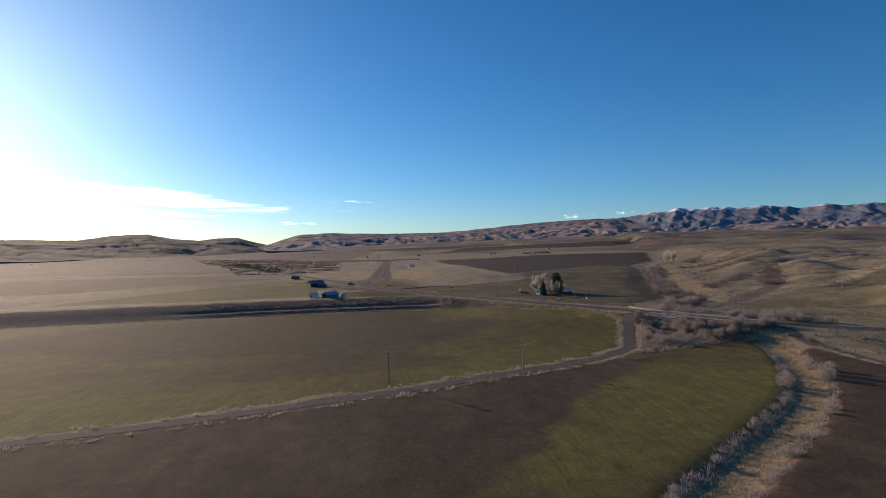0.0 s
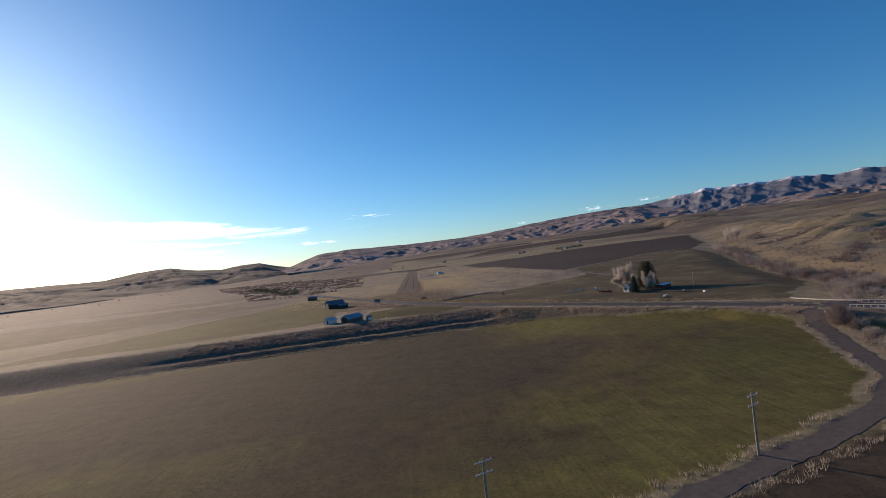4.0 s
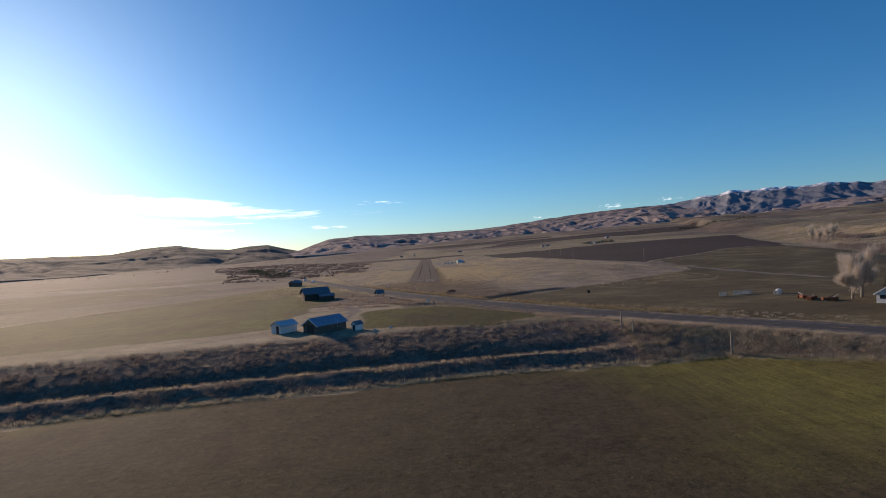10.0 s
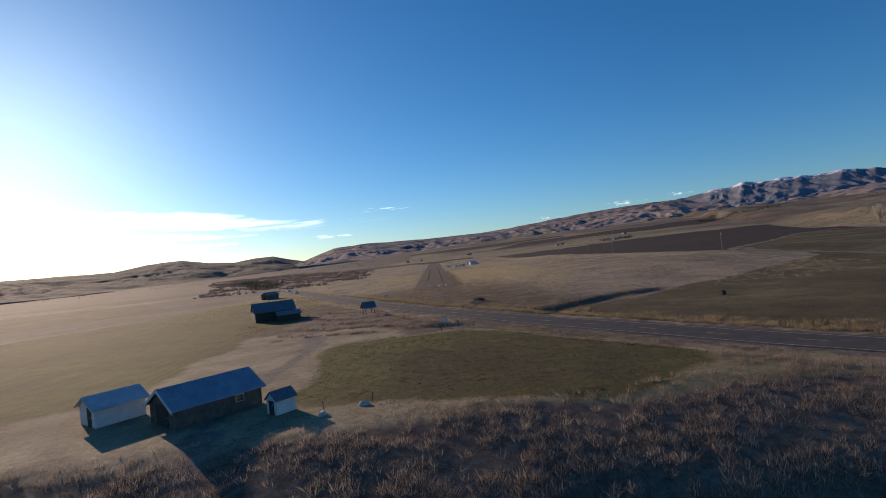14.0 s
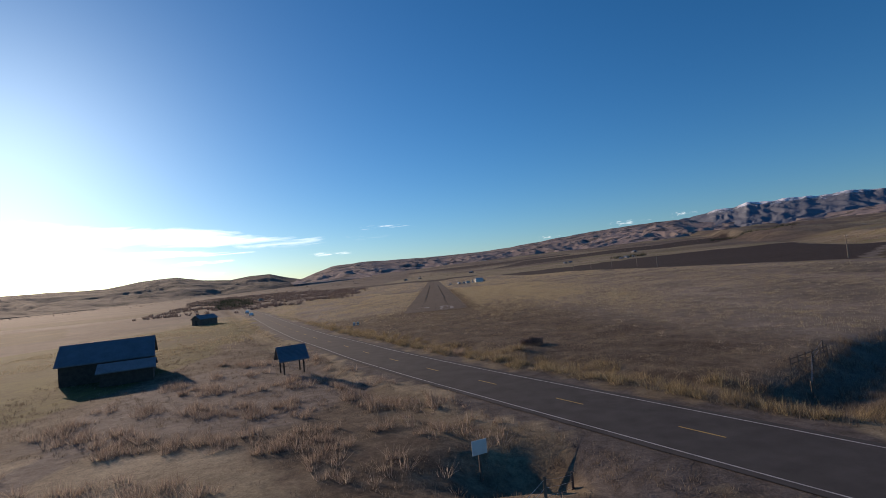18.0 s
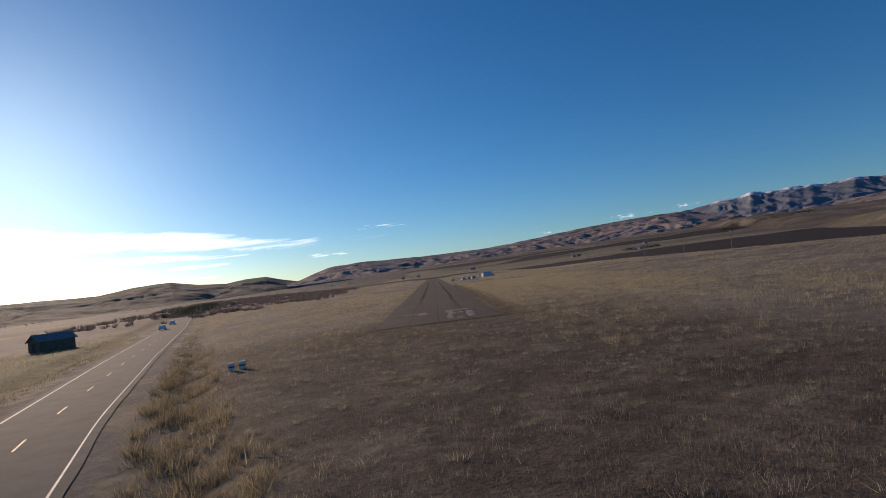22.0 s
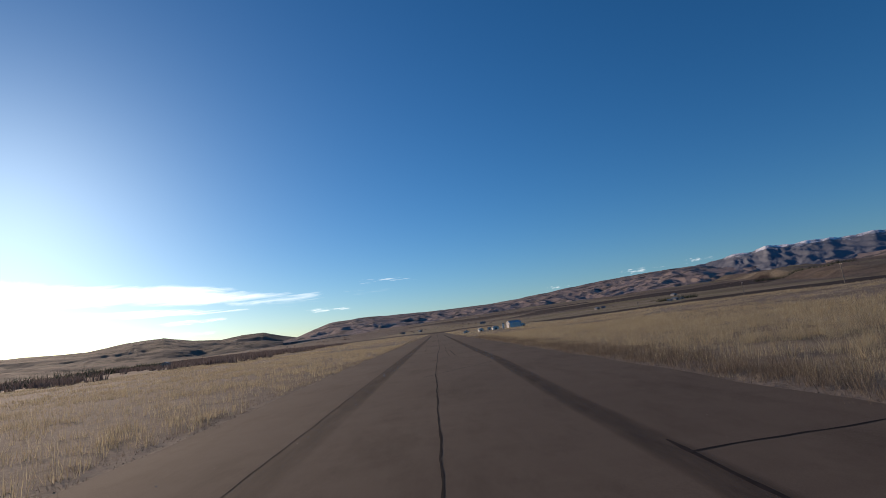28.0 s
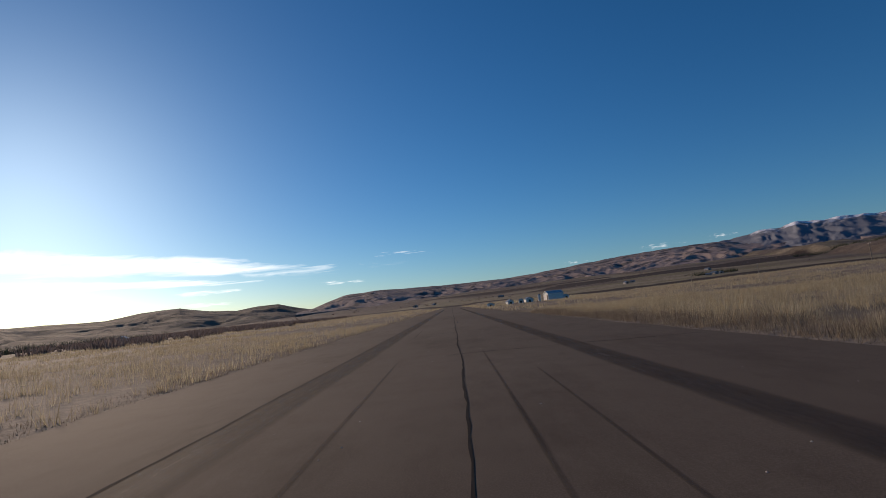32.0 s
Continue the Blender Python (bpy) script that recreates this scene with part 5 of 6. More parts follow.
blades("weeds", x, y, k.uniform(0.05, 0.2, len(x)), 0.2, 8, 0.014, weed, "low weeds creeping over the runway threshold", 0.7, seed=29)
k = np.random.default_rng(253)
x = k.uniform(-7.5, 9.0, 420)
y = np.interp(x, [-8.0, -1.4, 2.0, 4.2, 6.2, 9.2], [117.4, 119.0, 119.2, 120.4, 121.6, 122.8]) + k.normal(0, 0.05, 420)
blades("crack_grass", x, y, k.uniform(0.03, 0.09, 420), 0.05, 6, 0.008, straw, "short dry grass rooted in a runway crack", 0.8, z=None, seed=30)
# rougher ground before the threshold
rough_land = [(22, -121), (44, -112), (66, -97), (100, -72), (100, 60), (-40, 60), (-30, -20), (-12, -50), (0, -78), (12, -104)]
x, y, k = scatter(84000, -30, 62, -122, 40, 213, lambda x, y: (0.45 + 0.55 * patchy(x, y, 9, 36)) * step(40, 18, np.abs(x - 6)) * step(50, -35, y) * clear(x, y) * within(x, y, rough_land, 14))
blades("weeds", x, y, k.uniform(0.12, 0.45, len(x)), 0.5, 13, 0.014, weed, "low brown weeds and dry grass on rough ground", 0.45, seed=7)
x, y, k = scatter(15000, -30, 95, -120, -1, 215, lambda x, y: (0.1 + 0.9 * patchy(x, y, 12, 37, 0.0, 0.6)) * clear(x, y) * within(x, y, rough_land))
blades("dry_grass", x, y, k.uniform(0.12, 0.34, len(x)), 0.5, 18, 0.012, straw, "pale tufts of dry grass standing above the weeds", 0.4, seed=8)
x, y, k = scatter(520, -12, 30, -52, 4, 217, lambda x, y: clear(x, y) * step(4, -6, y))
blades("tumbleweed", x, y, k.uniform(0.12, 0.34, len(x)), 0.17, 60, 0.009, straw, "round pale tumbleweeds on bare ground", 0.9, seed=9)
x, y, k = scatter(26000, -58, 24, -150, -20, 239, lambda x, y: clear(x, y) * (0.15 + 0.85 * patchy(x, y, 8, 46)) * within(x, y, [(-46, -112), (-14, -116), (-4, -132), (6, -134), (13, -139), (21, -152), (29, -163), (34, -162), (22, -142), (13, -128), (-2, -108), (-14, -84), (-28, -56), (-48, -20), (-60, -50)]))
blades("weeds", x, y, k.uniform(0.12, 0.4, len(x)), 0.28, 9, 0.028, weed, "low brown weeds and dry grass on rough ground", 0.45, seed=22)
x, y, k = scatter(3400, -34, 4, -124, -72, 241, lambda x, y: clear(x, y) * patchy(x, y, 9, 47, 0.0, 0.4) * step(3, 5, np.hypot(x + 18.2, y + 86)))
blades("sagebrush", x, y, k.uniform(0.45, 1.0, len(x)), 0.35, 26, 0.035, sage, "clumps of pale sagebrush round the roadside shelter", 0.7, category="brush", seed=23)
x, y, k = scatter(60000, -11.5, 13.5, -3, 330, 243, lambda x, y: step(-0.5, 0.5, np.where(x < 0, -x - 9, x - runway_edge(y)) + 0.5 * waves(x, y, 9, 51)) * step(2.8, 1.0, np.where(x < 0, -x - 9, x - runway_edge(y))))
blades("weeds", x, y, k.uniform(0.06, 0.22, len(x)), 0.22, 7, 0.016, weed, "low weeds creeping over the runway edge", 0.6, seed=25)
x, y, k = scatter(5200, -12, 95, -118, -8, 261, lambda x, y: clear(x, y) * within(x, y, [(16, -116), (44, -110), (66, -95), (96, -70), (96, -10), (-10, -10), (2, -76)], 6) * patchy(x, y, 13, 84, -0.1, 0.6) * (0.35 + 0.65 * step(5, 50, x)))
blades("tufts", x, y, k.uniform(0.15, 0.5, len(x)), 0.42, 34, 0.014, dry_brush, "pale bushy tufts over the rough ground", 0.9, seed=34)
x, y, k = scatter(5200, -60, 72, -246, -176, 263, lambda x, y: step(0.06, 0.2, away(x, y, EDGE)[0] * away(x, y, EDGE)[1] / 28) * step(1.05, 0.9, away(x, y, EDGE)[0] * away(x, y, EDGE)[1] / 28) * clear(x, y) * patchy(x, y, 8, 85, 0.1, 0.6))
blades("tufts", x, y, k.uniform(0.3, 0.8, len(x)), 0.36, 34, 0.02, dry_brush, "pale bushy tufts on the brushy bank", 0.9, seed=35)
x, y, k = scatter(3000, 16, 60, -122, -94, 265, lambda x, y: step(6.0, 3.0, away(x, y, [(20, -118), (30, -114), (42, -104), (56, -98)])[0] + 0.8 * waves(x, y, 6, 91)) * clear(x, y))
blades("brush", x, y, k.uniform(0.25, 0.8, len(x)), 0.4, 26, 0.02, weed, "dark brown brush filling the roadside gully", 0.7, category="brush", seed=36)
# reeds in the ditch along the highway
x, y, k = scatter(150000, -60, 70, -200, 40, 219)
qd, qs = away(x, y, ROAD)
side = np.where(away(np.array([60.0]), np.array([-100.0]), ROAD)[1][0] > 0, 1, -1)
keep = (qs == side) & (qd > 6.4 + 0.6 * waves(x, y, 7, 89)) & (qd < 11.0 + 0.8 * waves(x, y, 9, 90)) & (k.random(len(x)) < step(-215, -160, y) * step(30, -60, y) * (0.12 + 0.88 * patchy(x, y, 3.2, 38, -0.3, 0.4)))
blades("reeds", x[keep], y[keep], k.uniform(0.4, 1.0, len(x))[keep], 0.36, 22, 0.03, reed, "tangled tan weeds in the roadside ditch", 0.75, seed=10)
keep = (qd > 5.8) & (qd < 9.5) & (k.random(len(x)) < 0.3 * step(-215, -160, y))
blades("verge_grass", x[keep], y[keep], k.uniform(0.15, 0.4, len(x))[keep], 0.3, 9, 0.03, weed, "short brown grass on the road verge", 0.5, seed=11)
x, y, k = scatter(16000, 40, 150, -290, -160, 221)
qd, qs = away(x, y, ROAD)
keep = (qd > 6) & (qd < 13) & (qs == side) & (k.random(len(x)) < 0.5)
blades("verge_grass", x[keep], y[keep], k.uniform(0.2, 0.6, len(x))[keep], 0.45, 18, 0.036, dry_brush, "rough dry brush on the road verge", 0.9, seed=12)


# brush on the bank below the road
def on_bank(x, y):
    d, s = away(x, y, EDGE)
    u = d * s / (28 - 20 * step(30, 62, x))
    qd, qs = away(x, y, ROAD)
    below = np.where(qs != side, 1.0, 0.0) * step(-8, 4, x) * (1 - within(x, y, SMALL_FIELD, 1.0)) * step(2.6, 2.2, u)
    return step(0.02, 0.1, u) * np.maximum(step(1.05, 0.9, u), below) * clear(x, y)


x, y, k = scatter(42000, -90, 75, -255, -165, 223, lambda x, y: on_bank(x, y) * np.where(np.abs(away(x, y, EDGE)[0] - 7 - 0.8 * waves(x, y, 14, 77)) < 1.5, 0.05, 1.0) * (0.12 + 0.88 * patchy(x, y, 11, 39, -0.5, 0.4)))
blades("brush", x, y, k.uniform(0.25, 0.75, len(x)), 0.42, 26, 0.026, sage, "dense grey-brown brush on the bank below the road", 0.85, category="brush", seed=13)
x, y, k = scatter(62000, 44, 128, -282, -180, 225, lambda x, y: on_bank(x, y) * (0.3 + 0.7 * patchy(x, y, 6, 53)))
blades("brush", x, y, k.uniform(0.25, 0.75, len(x)), 0.42, 22, 0.032, dry_brush, "dry brush on the slope beside the road", 0.95, category="brush", seed=14)
x, y, k = scatter(24000, -70, 58, -240, -185, 227)
d, s = away(x, y, EDGE)
u = d * s
keep = ((np.abs(u - 7 - 0.8 * waves(x, y, 14, 77)) < 0.5) & (k.random(len(x)) < 0.8)) | (np.abs(u - 0.6) < 0.8)
blades("dry_grass", x[keep], y[keep], k.uniform(0.4, 0.85, len(x))[keep], 0.3, 16, 0.03, straw, "pale line of dry grass along a ditch in the brush", 0.45, seed=15)
# grass edges of the side road and the lower field
x, y, k = scatter(60000, -160, 140, -440, -270, 229)
d, s = away(x, y, DIRT)
keep = (d > 2.7) & (d < 5.0 + waves(x, y, 9, 88)) & (k.random(len(x)) < 0.2 + 0.8 * patchy(x, y, 5, 87, -0.3, 0.5))
blades("dry_grass", x[keep], y[keep], k.uniform(0.3, 1.0, len(x))[keep], 0.55, 16, 0.055, dry_brush, "dry grass edging the dirt side road", 0.5, seed=16)
# river brush
x, y, k = scatter(120000, 0, 220, -470, -180, 231)
d, s = away(x, y, RIVER)
pocket = within(x, y, [(127, -282), (97, -331), (95, -341), (109, -338), (139, -327), (149, -330), (158, -330), (166, -322), (160, -304), (150, -296), (140, -280)])
keep = (clear(x, y) > 0.5) & (np.hypot(x - 130.5, y + 293) > 6) & (away(x, y, DIRT)[0] > 4) & (k.random(len(x)) < np.maximum(pocket * 0.9, np.where(y < -322, step(5.6, 4.6, d) * step(2.4, 3.2, d), step(10, 6, d) * step(3.0, 5.0, d)) * (0.45 + 0.55 * patchy(x, y, 12, 41))))
blades("brush", x[keep], y[keep], k.uniform(0.5, 1.25, len(x))[keep], 0.6, 15, 0.055, willow, "tangled bare brush along the creek", 0.55, category="brush", seed=17)
keep = (d < 2.9 + 0.5 * waves(x, y, 12, 78)) & (y < -318) & (waves(x, y, 5, 79) > -0.45)
blades("reeds", x[keep], y[keep], k.uniform(0.25, 0.7, len(x))[keep], 0.5, 15, 0.06, straw, "bleached reeds in the creek bed", 0.6, seed=18)
# sagebrush dots over the rangeland across the creek
x, y, k = scatter(14000, 150, 560, -380, 330, 233, lambda x, y: (away(x, y, RIVER)[1] < 0) * clear(x, y) * (0.1 + 0.9 * patchy(x, y, 70, 42, 0.0, 0.7)))
blades("sagebrush", x, y, k.uniform(0.4, 1.1, len(x)), 0.6, 9, 0.14, sage, "scattered sagebrush on the open rangeland", 0.6, category="brush", seed=19)
x, y, k = scatter(30000, 150, 620, -380, 330, 247, lambda x, y: (away(x, y, RIVER)[1] < 0) * clear(x, y) * patchy(x, y, 85, 54, -0.2, 0.6) * (1 - 0.7 * within(x, y, RANGE)))
blades("sagebrush", x, y, k.uniform(0.5, 1.3, len(x)), 0.8, 9, 0.16, woodland, "dark scrub scattered over the open rangeland", 0.7, category="brush", seed=27)
# brush in the draws of the rangeland
dx, dy = [], []
for line, n, reach in ((DRAINS[0][2:6], 300, 3.5), (DRAINS[1], 110, 2.5), (DRAINS[2], 130, 4), (DRAINS[3], 50, 3)):
    size = sum(math.dist(p, q) for p, q in zip(line, line[1:]))
    for _ in range(n):
        p, d = along(line, float(rng.uniform(0.12, 0.95) * size))
        o = float(rng.normal(0, reach))
        dx.append(p.x - d.y * o)
        dy.append(p.y + d.x * o)
blades("brush", np.array(dx), np.array(dy), rng.uniform(1.2, 3.6, len(dx)), 1.2, 34, 0.14, woodland, "dense bare brush in the draws of the rangeland", 0.6, category="brush", seed=24)
x, y, k = scatter(26000, 165, 400, -240, 260, 255, lambda x, y: step(6.5, 2.5, away(x, y, RIVER)[0] + 1.2 * waves(x, y, 14, 81)) * (0.35 + 0.65 * patchy(x, y, 18, 82)))
blades("brush", x, y, k.uniform(1.6, 3.8, len(x)), 1.3, 26, 0.10, willow, "line of bare grey willows along the upper creek", 0.5, category="brush", seed=31)
x, y, k = scatter(900, 420, 600, 150, 440, 257, lambda x, y: step(16, 5, away(x, y, [(432, 178), (472, 249), (566, 395)])[0]))
blades("brush", x, y, k.uniform(2.0, 5.0, len(x)), 2.0, 30, 0.2, woodland, "thicket of bare brush below the knolls", 0.5, category="brush", seed=32)
x, y, k = scatter(9000, 400, 820, 90, 820, 259, lambda x, y: (away(x, y, RIVER)[1] < 0) * patchy(x, y, 90, 83, -0.2, 0.5))
blades("sagebrush", x, y, k.uniform(0.9, 2.2, len(x)), 1.1, 14, 0.3, sage, "sagebrush dotted over the grassy knolls", 0.7, category="brush", seed=33)
# young wheat in rows, where the plane passes lowest
x, y, k = scatter(18000, -40, 100, -345, -196, 235, lambda x, y: np.where(away(x, y, EDGE)[1] < 0, 1.0, 0.0) * (0.1 + 0.9 * patchy(x, y, 26, 43)))
blades("young_wheat", x, y, k.uniform(0.1, 0.22, len(x)), 0.4, 6, 0.05, sprout, "thin young wheat in the lower field", 0.6, category="crop", seed=20)
x, y, k = scatter(9000, -20, 45, -180, -122, 237, lambda x, y: within(x, y, SMALL_FIELD))
blades("young_wheat", x, y, k.uniform(0.08, 0.2, len(x)), 0.35, 7, 0.04, sprout, "short green grass in the small field", 0.6, category="crop", seed=21)

# ---- trees ----
bark = plain("grey_bark", (0.24, 0.205, 0.17), 0.95, 2, 0.4)
twig = plant_mat("pale_twigs", [(0.0, (0.40, 0.34, 0.28)), (0.5, (0.58, 0.51, 0.43)), (1.0, (0.72, 0.65, 0.56))], 0.45)
needle = plant_mat("dark_needles", [(0.0, (0.03, 0.04, 0.026)), (0.6, (0.06, 0.076, 0.05)), (1.0, (0.11, 0.125, 0.085))], 0.2)
pine_needle = plant_mat("olive_needles", [(0.0, (0.05, 0.052, 0.028)), (0.6, (0.095, 0.092, 0.05)), (1.0, (0.16, 0.15, 0.085))], 0.3)


def bare_tree(name, x, y, tall, wide, label, seed, twigs=3600, low=0.16):
    """Trunk, forking limbs, and a cloud of fine twigs that follows them."""
    k = np.random.default_rng(seed)
    th = anchor(name, x, y, float(k.uniform(0, 360)), label, "tree")
    lean = k.uniform(-0.05, 0.05, 2) * tall
    part("trunk", tube([(0, 0, -0.2), (lean[0] * 0.3, lean[1] * 0.3, tall * 0.2), (lean[0], lean[1], tall * 0.45)], (tall * 0.026, tall * 0.02, tall * 0.012), 8), bark, th)
    tips = []
    for i in range(9):
        a = i * 2.4 + k.uniform(-0.4, 0.4)
        z0 = tall * k.uniform(low, 0.45)
        r = wide * k.uniform(0.5, 1.0)
        p0 = Vector((lean[0] * z0 / tall, lean[1] * z0 / tall, z0))
        p2 = Vector((math.cos(a) * r, math.sin(a) * r, tall * k.uniform(0.62 if low > 0.1 else 0.34, 1.0)))
        p1 = p0.lerp(p2, 0.45) + Vector((0, 0, -0.04 * tall)) + Vector((math.cos(a), math.sin(a), 0)) * r * 0.15
        part("limb", tube([p0, p1, p2], (tall * 0.010, tall * 0.006, tall * 0.002), 5), bark, th)
        for u in np.linspace(0.3, 1, 12):
            tips.append((p0.lerp(p1, min(1, u * 2)) if u < 0.5 else p1.lerp(p2, u * 2 - 1)))
    T = np.array([tuple(p) for p in tips])
    n = twigs
    s = T[k.integers(0, len(T), n)] + k.normal(0, wide * 0.12, (n, 3))
    d = k.normal(0, 0.8, (n, 3)) + np.array([0, 0, 1.5]) + s * np.array([0.25, 0.25, 0.0]) / max(wide, 0.1)
    d /= np.linalg.norm(d, axis=1)[:, None]
    ln = tall * k.uniform(0.06, 0.17, n)[:, None]
    sd = np.cross(d, k.normal(0, 1, (n, 3)))
    sd *= 0.022 * (tall / 10) / np.linalg.norm(sd, axis=1)[:, None]
    V = np.stack([s - sd, s + sd, s + d * ln], 1).reshape(-1, 3)
    ob = new("crown", fast_mesh("crown", V, np.arange(3 * n).reshape(-1, 3), [twig]))
    ob.parent = th
    tagged(ob, "crown of fine bare twigs")
    return th


def conifer(name, x, y, tall, wide, label, seed, mat, low=0.06, n=9000, shape=1.0):
    k = np.random.default_rng(seed)
    th = anchor(name, x, y, 0, label, "tree")
    part("trunk", tube([(0, 0, -0.2), (0, 0, tall * 0.5), (0, 0, tall * 0.97)], (tall * 0.022, tall * 0.015, 0.02), 8), bark, th)
    tiers = int(tall * 3.2)
    for i in range(7):
        a, u = i * 2.4, low + 0.1 * i
        part("limb", tube([(0, 0, tall * u), (math.cos(a) * wide * 0.8 * (1 - u), math.sin(a) * wide * 0.8 * (1 - u), tall * (u + 0.01))], (0.06, 0.02), 5), bark, th)
    u = low + (1 - low) * (1 - np.sqrt(1 - k.random(n) * 0.98))
    boughs = k.integers(0, 11, n)
    tier = np.floor(u * tiers)
    ang = boughs * 2 * np.pi / 11 + tier * 1.7 + k.normal(0, 0.16, n)
    rmax = wide * (1 - u) ** (0.8 * shape) * (0.75 + 0.35 * np.sin(tier * 2.7 + boughs * 1.9))
    r = rmax * np.sqrt(k.uniform(0.05, 1, n))
    z = tall * (tier / tiers) + k.normal(0, 0.12, n) - r * 0.22 + tall / tiers
    s = np.stack([r * np.cos(ang), r * np.sin(ang), z], -1)
    d = np.stack([np.cos(ang), np.sin(ang), k.normal(-0.1, 0.4, n)], -1) + k.normal(0, 0.45, (n, 3))
    d /= np.linalg.norm(d, axis=1)[:, None]
    ln = k.uniform(0.25, 0.6, n)[:, None] * tall / 12
    sd = np.cross(d, k.normal(0, 1, (n, 3)))
    sd *= 0.07 * tall / 12 / np.linalg.norm(sd, axis=1)[:, None]
    V = np.stack([s - sd, s + sd, s + d * ln], 1).reshape(-1, 3)
    ob = new("crown", fast_mesh("crown", V, np.arange(3 * n).reshape(-1, 3), [mat]))
    ob.parent = th
    tagged(ob, "dense needle foliage")
    return th


bare_tree("cottonwood", 106.4, -179.6, 11.4, 3.3, "pale bare cottonwood beside the farmhouse", 301, 5600, 0.08)
bare_tree("cottonwood", 110.6, -177.4, 12.6, 3.6, "pale bare cottonwood beside the farmhouse", 302, 5600, 0.08)
bare_tree("cottonwood", 114.6, -191.6, 8.6, 2.6, "bare brown tree between the spruce and the shed", 303, 6000, 0.08)
bare_tree("cottonwood", 117.4, -191.0, 7.4, 2.2, "bare brown tree between the spruce and the shed", 304, 5000, 0.08)
conifer("spruce", 106.8, -195.8, 9.0, 2.6, "dark pointed spruce in front of the farmhouse", 305, needle)
conifer("pine", 119.5, -181.5, 15.0, 5.0, "tall broad olive-green pine at the farm", 306, pine_needle, 0.08, 18000, 0.42)


def bush(x, y, tall, seed, mat, label, n=700):
    k = np.random.default_rng(seed)
    th = anchor("bush", x, y, 0, label, "bush", "creek bushes")
    for i in range(4):
        a = k.uniform(0, 6.28)
        part("stem", tube([(0, 0, -0.1), (math.cos(a) * tall * 0.3, math.sin(a) * tall * 0.3, tall * 0.6)], (0.06, 0.02), 5), bark, th)
    s = k.normal(0, 1, (n, 3))
    s *= (k.random(n)[:, None] ** 0.33) / np.linalg.norm(s, axis=1)[:, None]
    lump = 1 + 0.3 * np.sin(s[:, :1] * 5 + seed) * np.cos(s[:, 1:2] * 4)
    s = s * lump * np.array([tall * 0.62, tall * 0.62, tall * 0.5]) + np.array([0, 0, tall * 0.48])
    d = s - np.array([0, 0, tall * 0.1]) + k.normal(0, 0.35 * tall, (n, 3))
    d /= np.linalg.norm(d, axis=1)[:, None]
    sd = np.cross(d, k.normal(0, 1, (n, 3)))
    sd *= 0.03 / np.linalg.norm(sd, axis=1)[:, None]
    V = np.stack([s - sd, s + sd, s + d * tall * k.uniform(0.12, 0.3, n)[:, None]], 1).reshape(-1, 3)
    V[:, 2] = np.maximum(V[:, 2], 0)
    ob = new("crown", fast_mesh("crown", V, np.arange(3 * n).reshape(-1, 3), [mat]))
    ob.parent = th
    return th


k = np.random.default_rng(401)
for i in range(290):
    s = k.uniform(0, 1)
    p, d = along(RIVER[2:], float(620 * s ** 1.1))
    o = float(k.normal(0, 5 if p.y > -262 else 4.5))
    if p.y < -322 and (abs(o) < 3.2 or abs(o) > 6 or k.random() < 0.35):
        continue
    q = p + Vector((-d.y, d.x, 0)) * o
    if math.hypot(q.x - 129.5, q.y + 294) < 9 or away(np.array([q.x]), np.array([q.y]), ROAD)[0][0] < 7.5 or away(np.array([q.x]), np.array([q.y]), DIRT)[0][0] < 5:
        continue
    bush(q.x, q.y, float(k.uniform(1.6, 4.2) if p.y > -322 else k.uniform(0.9, 2.0)), 500 + i, woodland if p.y > -262 else willow, "bare grey-brown willow bush along the creek", 560)
for i, (x, y, h) in enumerate(((150, -262, 4.5), (158, -258, 4.2), (165, -250, 4.0), (160, -246, 3.8), (172, -244, 3.6), (122, -318, 1.8), (150, -316, 3.0), (158, -319, 4.0), (128, -379, 3.6), (132, -375, 3.4), (113, -384, 3.2), (116, -380, 2.8), (136, -372, 2.6), (158, -262, 4.4), (166, -256, 4.6), (176, -236, 4.0), (163, -262, 4.2), (171, -250, 4.4), (155, -254, 3.8), (181, -226, 3.4))):
    bush(x, y, h, 700 + i, willow, "dense bare willow bush beside the creek", 1100)
k = np.random.default_rng(741)
for i in range(26):
    p, d = along([(146, -276), (160, -256), (174, -238), (186, -212), (197, -184)], float(k.uniform(0, 104)))
    o = float(k.normal(1.0, 4.5))
    bush(p.x - d.y * o, p.y + d.x * o, float(k.uniform(2.8, 4.8)), 760 + i, woodland, "tall dark bare bush beside the creek", 1500)
x, y, k2 = scatter(420, 100, 202, -332, -264, 733, lambda x, y: within(x, y, [(127, -282), (97, -331), (95, -341), (109, -338), (139, -326), (149, -328), (160, -328), (174, -316), (185, -300), (150, -284)]) * clear(x, y))
n = 0
for px, py in zip(x, y):
    if math.hypot(px - 129.5, py + 294) < 9 or away(np.array([px]), np.array([py]), ROAD)[0][0] < 8 or away(np.array([px]), np.array([py]), DIRT)[0][0] < 5.5 or n >= 85:
        continue
    bush(float(px), float(py), float(k2.uniform(1.6, 3.4)), 800 + n, willow, "rounded pale willow bush in the creek bottom", 620)
    n += 1
for i, (x, y, h) in enumerate(((409, 207, 17), (424, 219, 18), (452, 284, 19), (418, 230, 15))):
    bare_tree("cottonwood", x, y, h, h * 0.3, "tall bare cottonwood along the upper creek", 720 + i, 3600)
for i, (x, y, h) in enumerate(((118.6, -293.6, 3.4), (120.4, -296.0, 3.0), (121.2, -291.2, 3.0), (119.4, -298.6, 2.2))):
    bush(x, y, h, 880 + i, woodland, "dark bare bush beside the dirt side road", 1700)
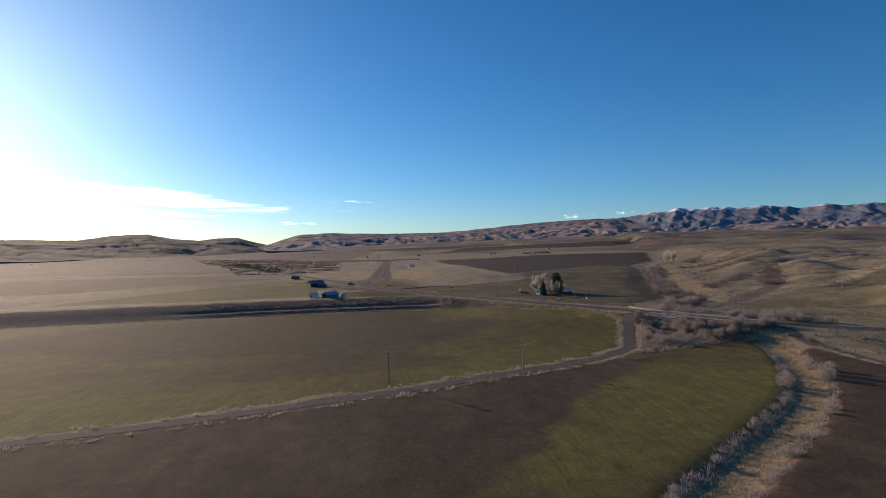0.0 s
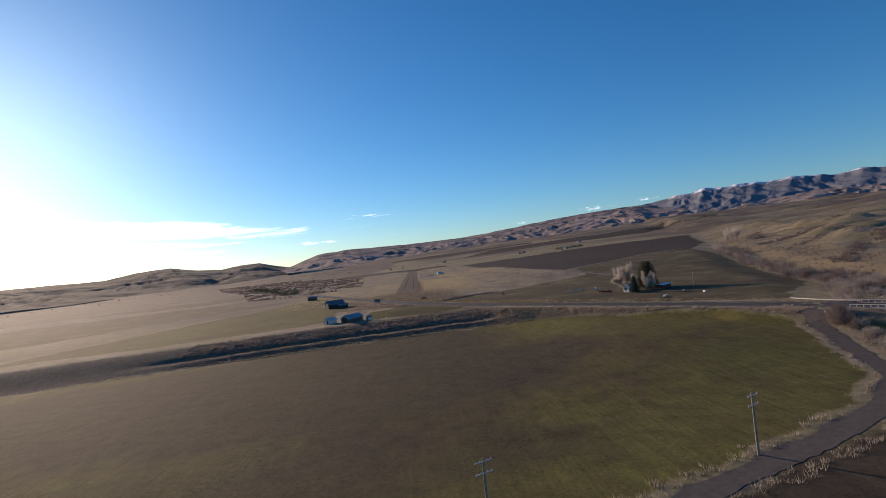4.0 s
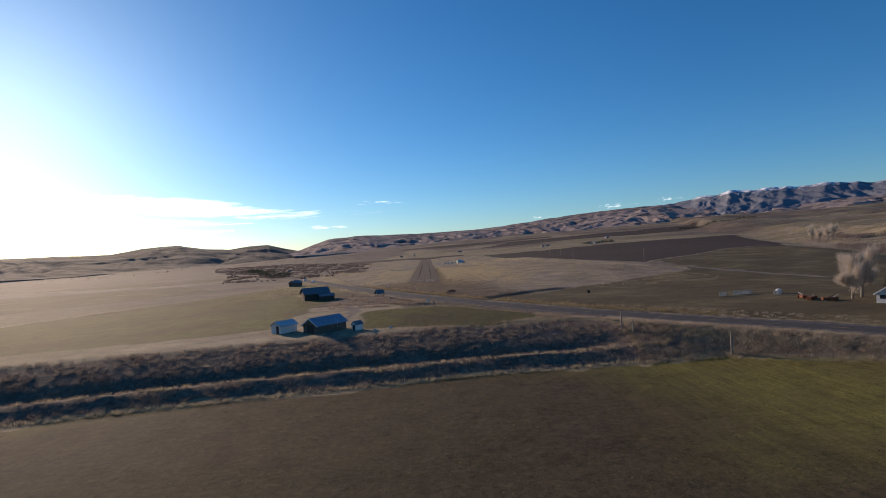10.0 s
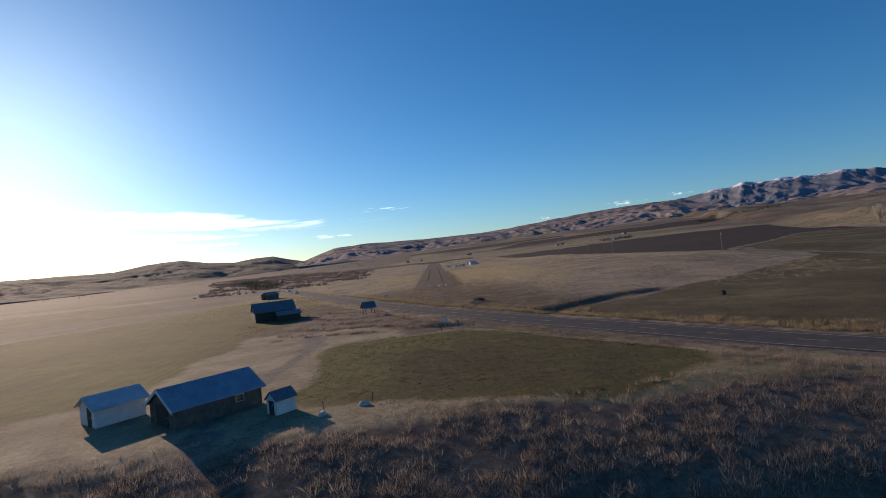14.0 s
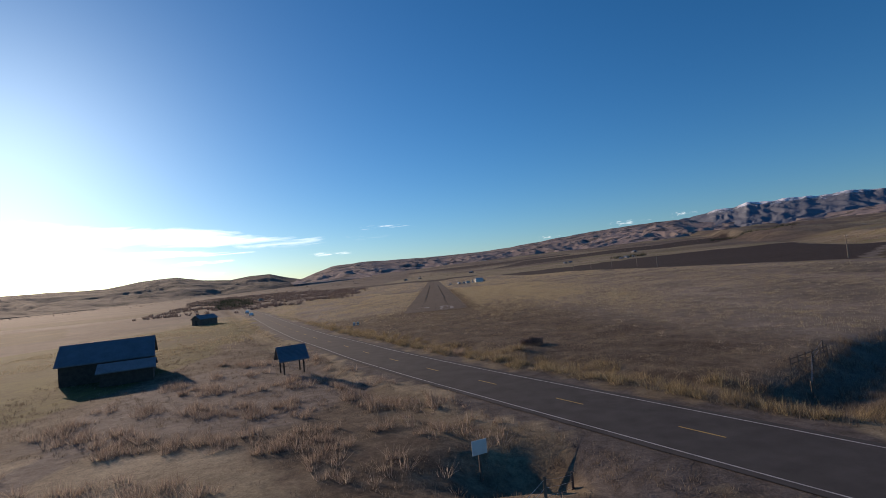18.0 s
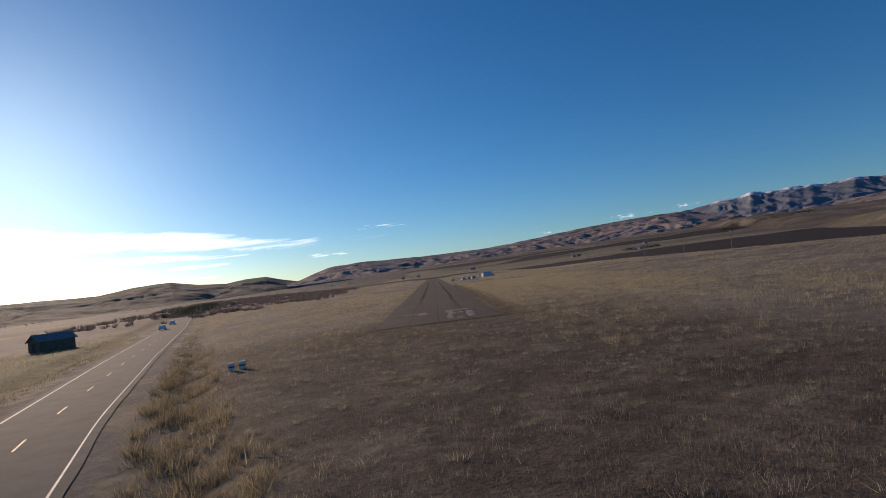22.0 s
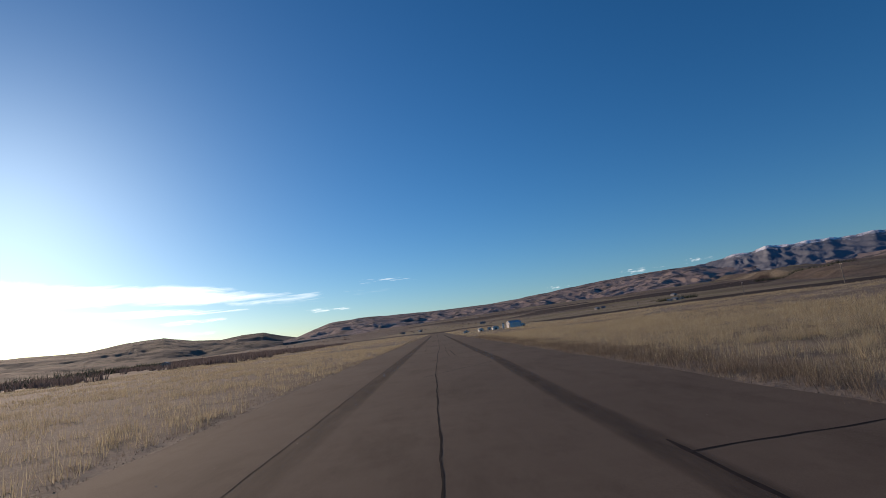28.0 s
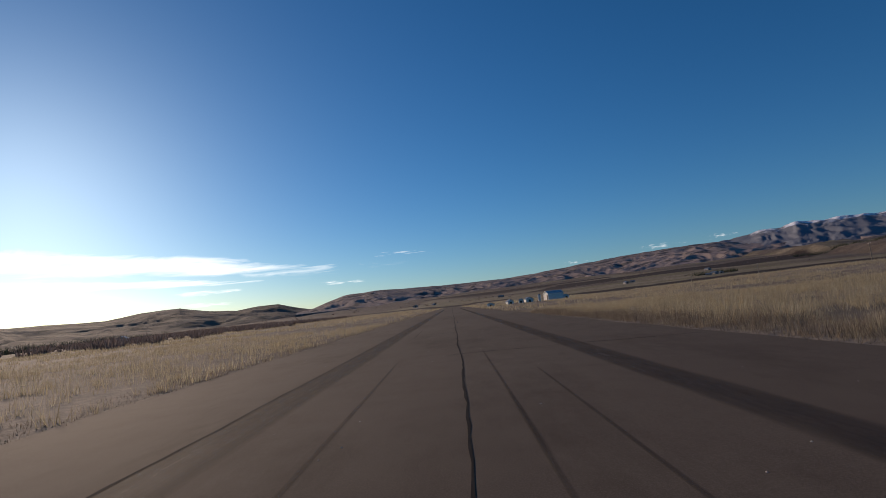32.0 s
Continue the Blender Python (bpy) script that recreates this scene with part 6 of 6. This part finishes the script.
x, y, k2 = scatter(190, 124, 186, -334, -300, 753, lambda x, y: within(x, y, [(126, -312), (138, -328), (158, -331), (184, -325), (176, -316), (150, -308), (138, -300)]) * np.where(away(x, y, ROAD)[0] > 6.5, 1.0, 0.0) * np.where(away(x, y, RIVER)[0] > 2.0, 1.0, 0.0))
x, y = np.concatenate([[140.5, 143.5, 146.5, 149.5, 142.0, 147.5, 152.5], x]), np.concatenate([[-323.5, -326.5, -324.5, -327, -320.5, -321, -325], y])
for i, (px, py) in enumerate(zip(x[:70], y[:70])):
    bush(float(px), float(py), float(k2.uniform(1.4, 3.2)), 900 + i, willow, "rounded pale willow bush below the road bank", 800)
bush(12.4, -83.2, 1.1, 732, woodland, "dark low bush on rough ground by the highway", 1300)
bush(13.4, -82.4, 0.9, 734, woodland, "dark low bush on rough ground by the highway", 900)
bush(11.3, -84.0, 1.0, 733, woodland, "dark low bush on rough ground by the highway", 1100)
bush(68.0, -104.5, 0.9, 731, sage, "low dark bush in the field", 300)

# far woods and hedges: clumps too small to count
def woods(name, x, y, tall, mat, label, seed):
    blades(name, x, y, tall, tall * 0.5, 22, 0.3, mat, label, 0.5, category="woodland", seed=seed)


k = np.random.default_rng(801)
x, y = k.uniform(-600, -55, 20000), k.uniform(125, 1200, 20000)
keep = within(x, y, WOODS) * patchy(x, y, 60, 44, -0.3, 0.5) > k.random(len(x))
woods("far_woods", x[keep], y[keep], k.uniform(1.0, 3.0, keep.sum()), woodland, "grey-brown bare woodland on the valley floor", 802)
u = k.random(170)
x, y = -145 - 195 * u + k.normal(0, 9, 170), 226 + 475 * u + k.normal(0, 12, 170)
woods("dark_trees", x, y, k.uniform(2.5, 5.5, 170), needle, "dark evergreen trees in the far woodland", 803)
x = np.linspace(390, 470, 40) + k.normal(0, 2, 40)
woods("farm_trees", x, 950 + (x - 390) * 0.3, k.uniform(5, 9, 40), needle, "dark row of trees round a distant farm", 804)
x = np.linspace(860, 1090, 80) + k.normal(0, 3, 80)
woods("farm_trees", x, 1420 - (x - 860) * 0.25, k.uniform(6, 12, 80), needle, "dark row of trees on the far plain", 805)
x, y = k.uniform(-1500, 1800, 4200), k.uniform(1000, 2300, 4200)
keep = patchy(x, y * 2.5, 420, 45, 0.2, 0.6) > 0.45
woods("far_hedges", x[keep], y[keep], k.uniform(1.5, 4, keep.sum()), woodland, "dotted hedges and scrub on the far plain", 806)
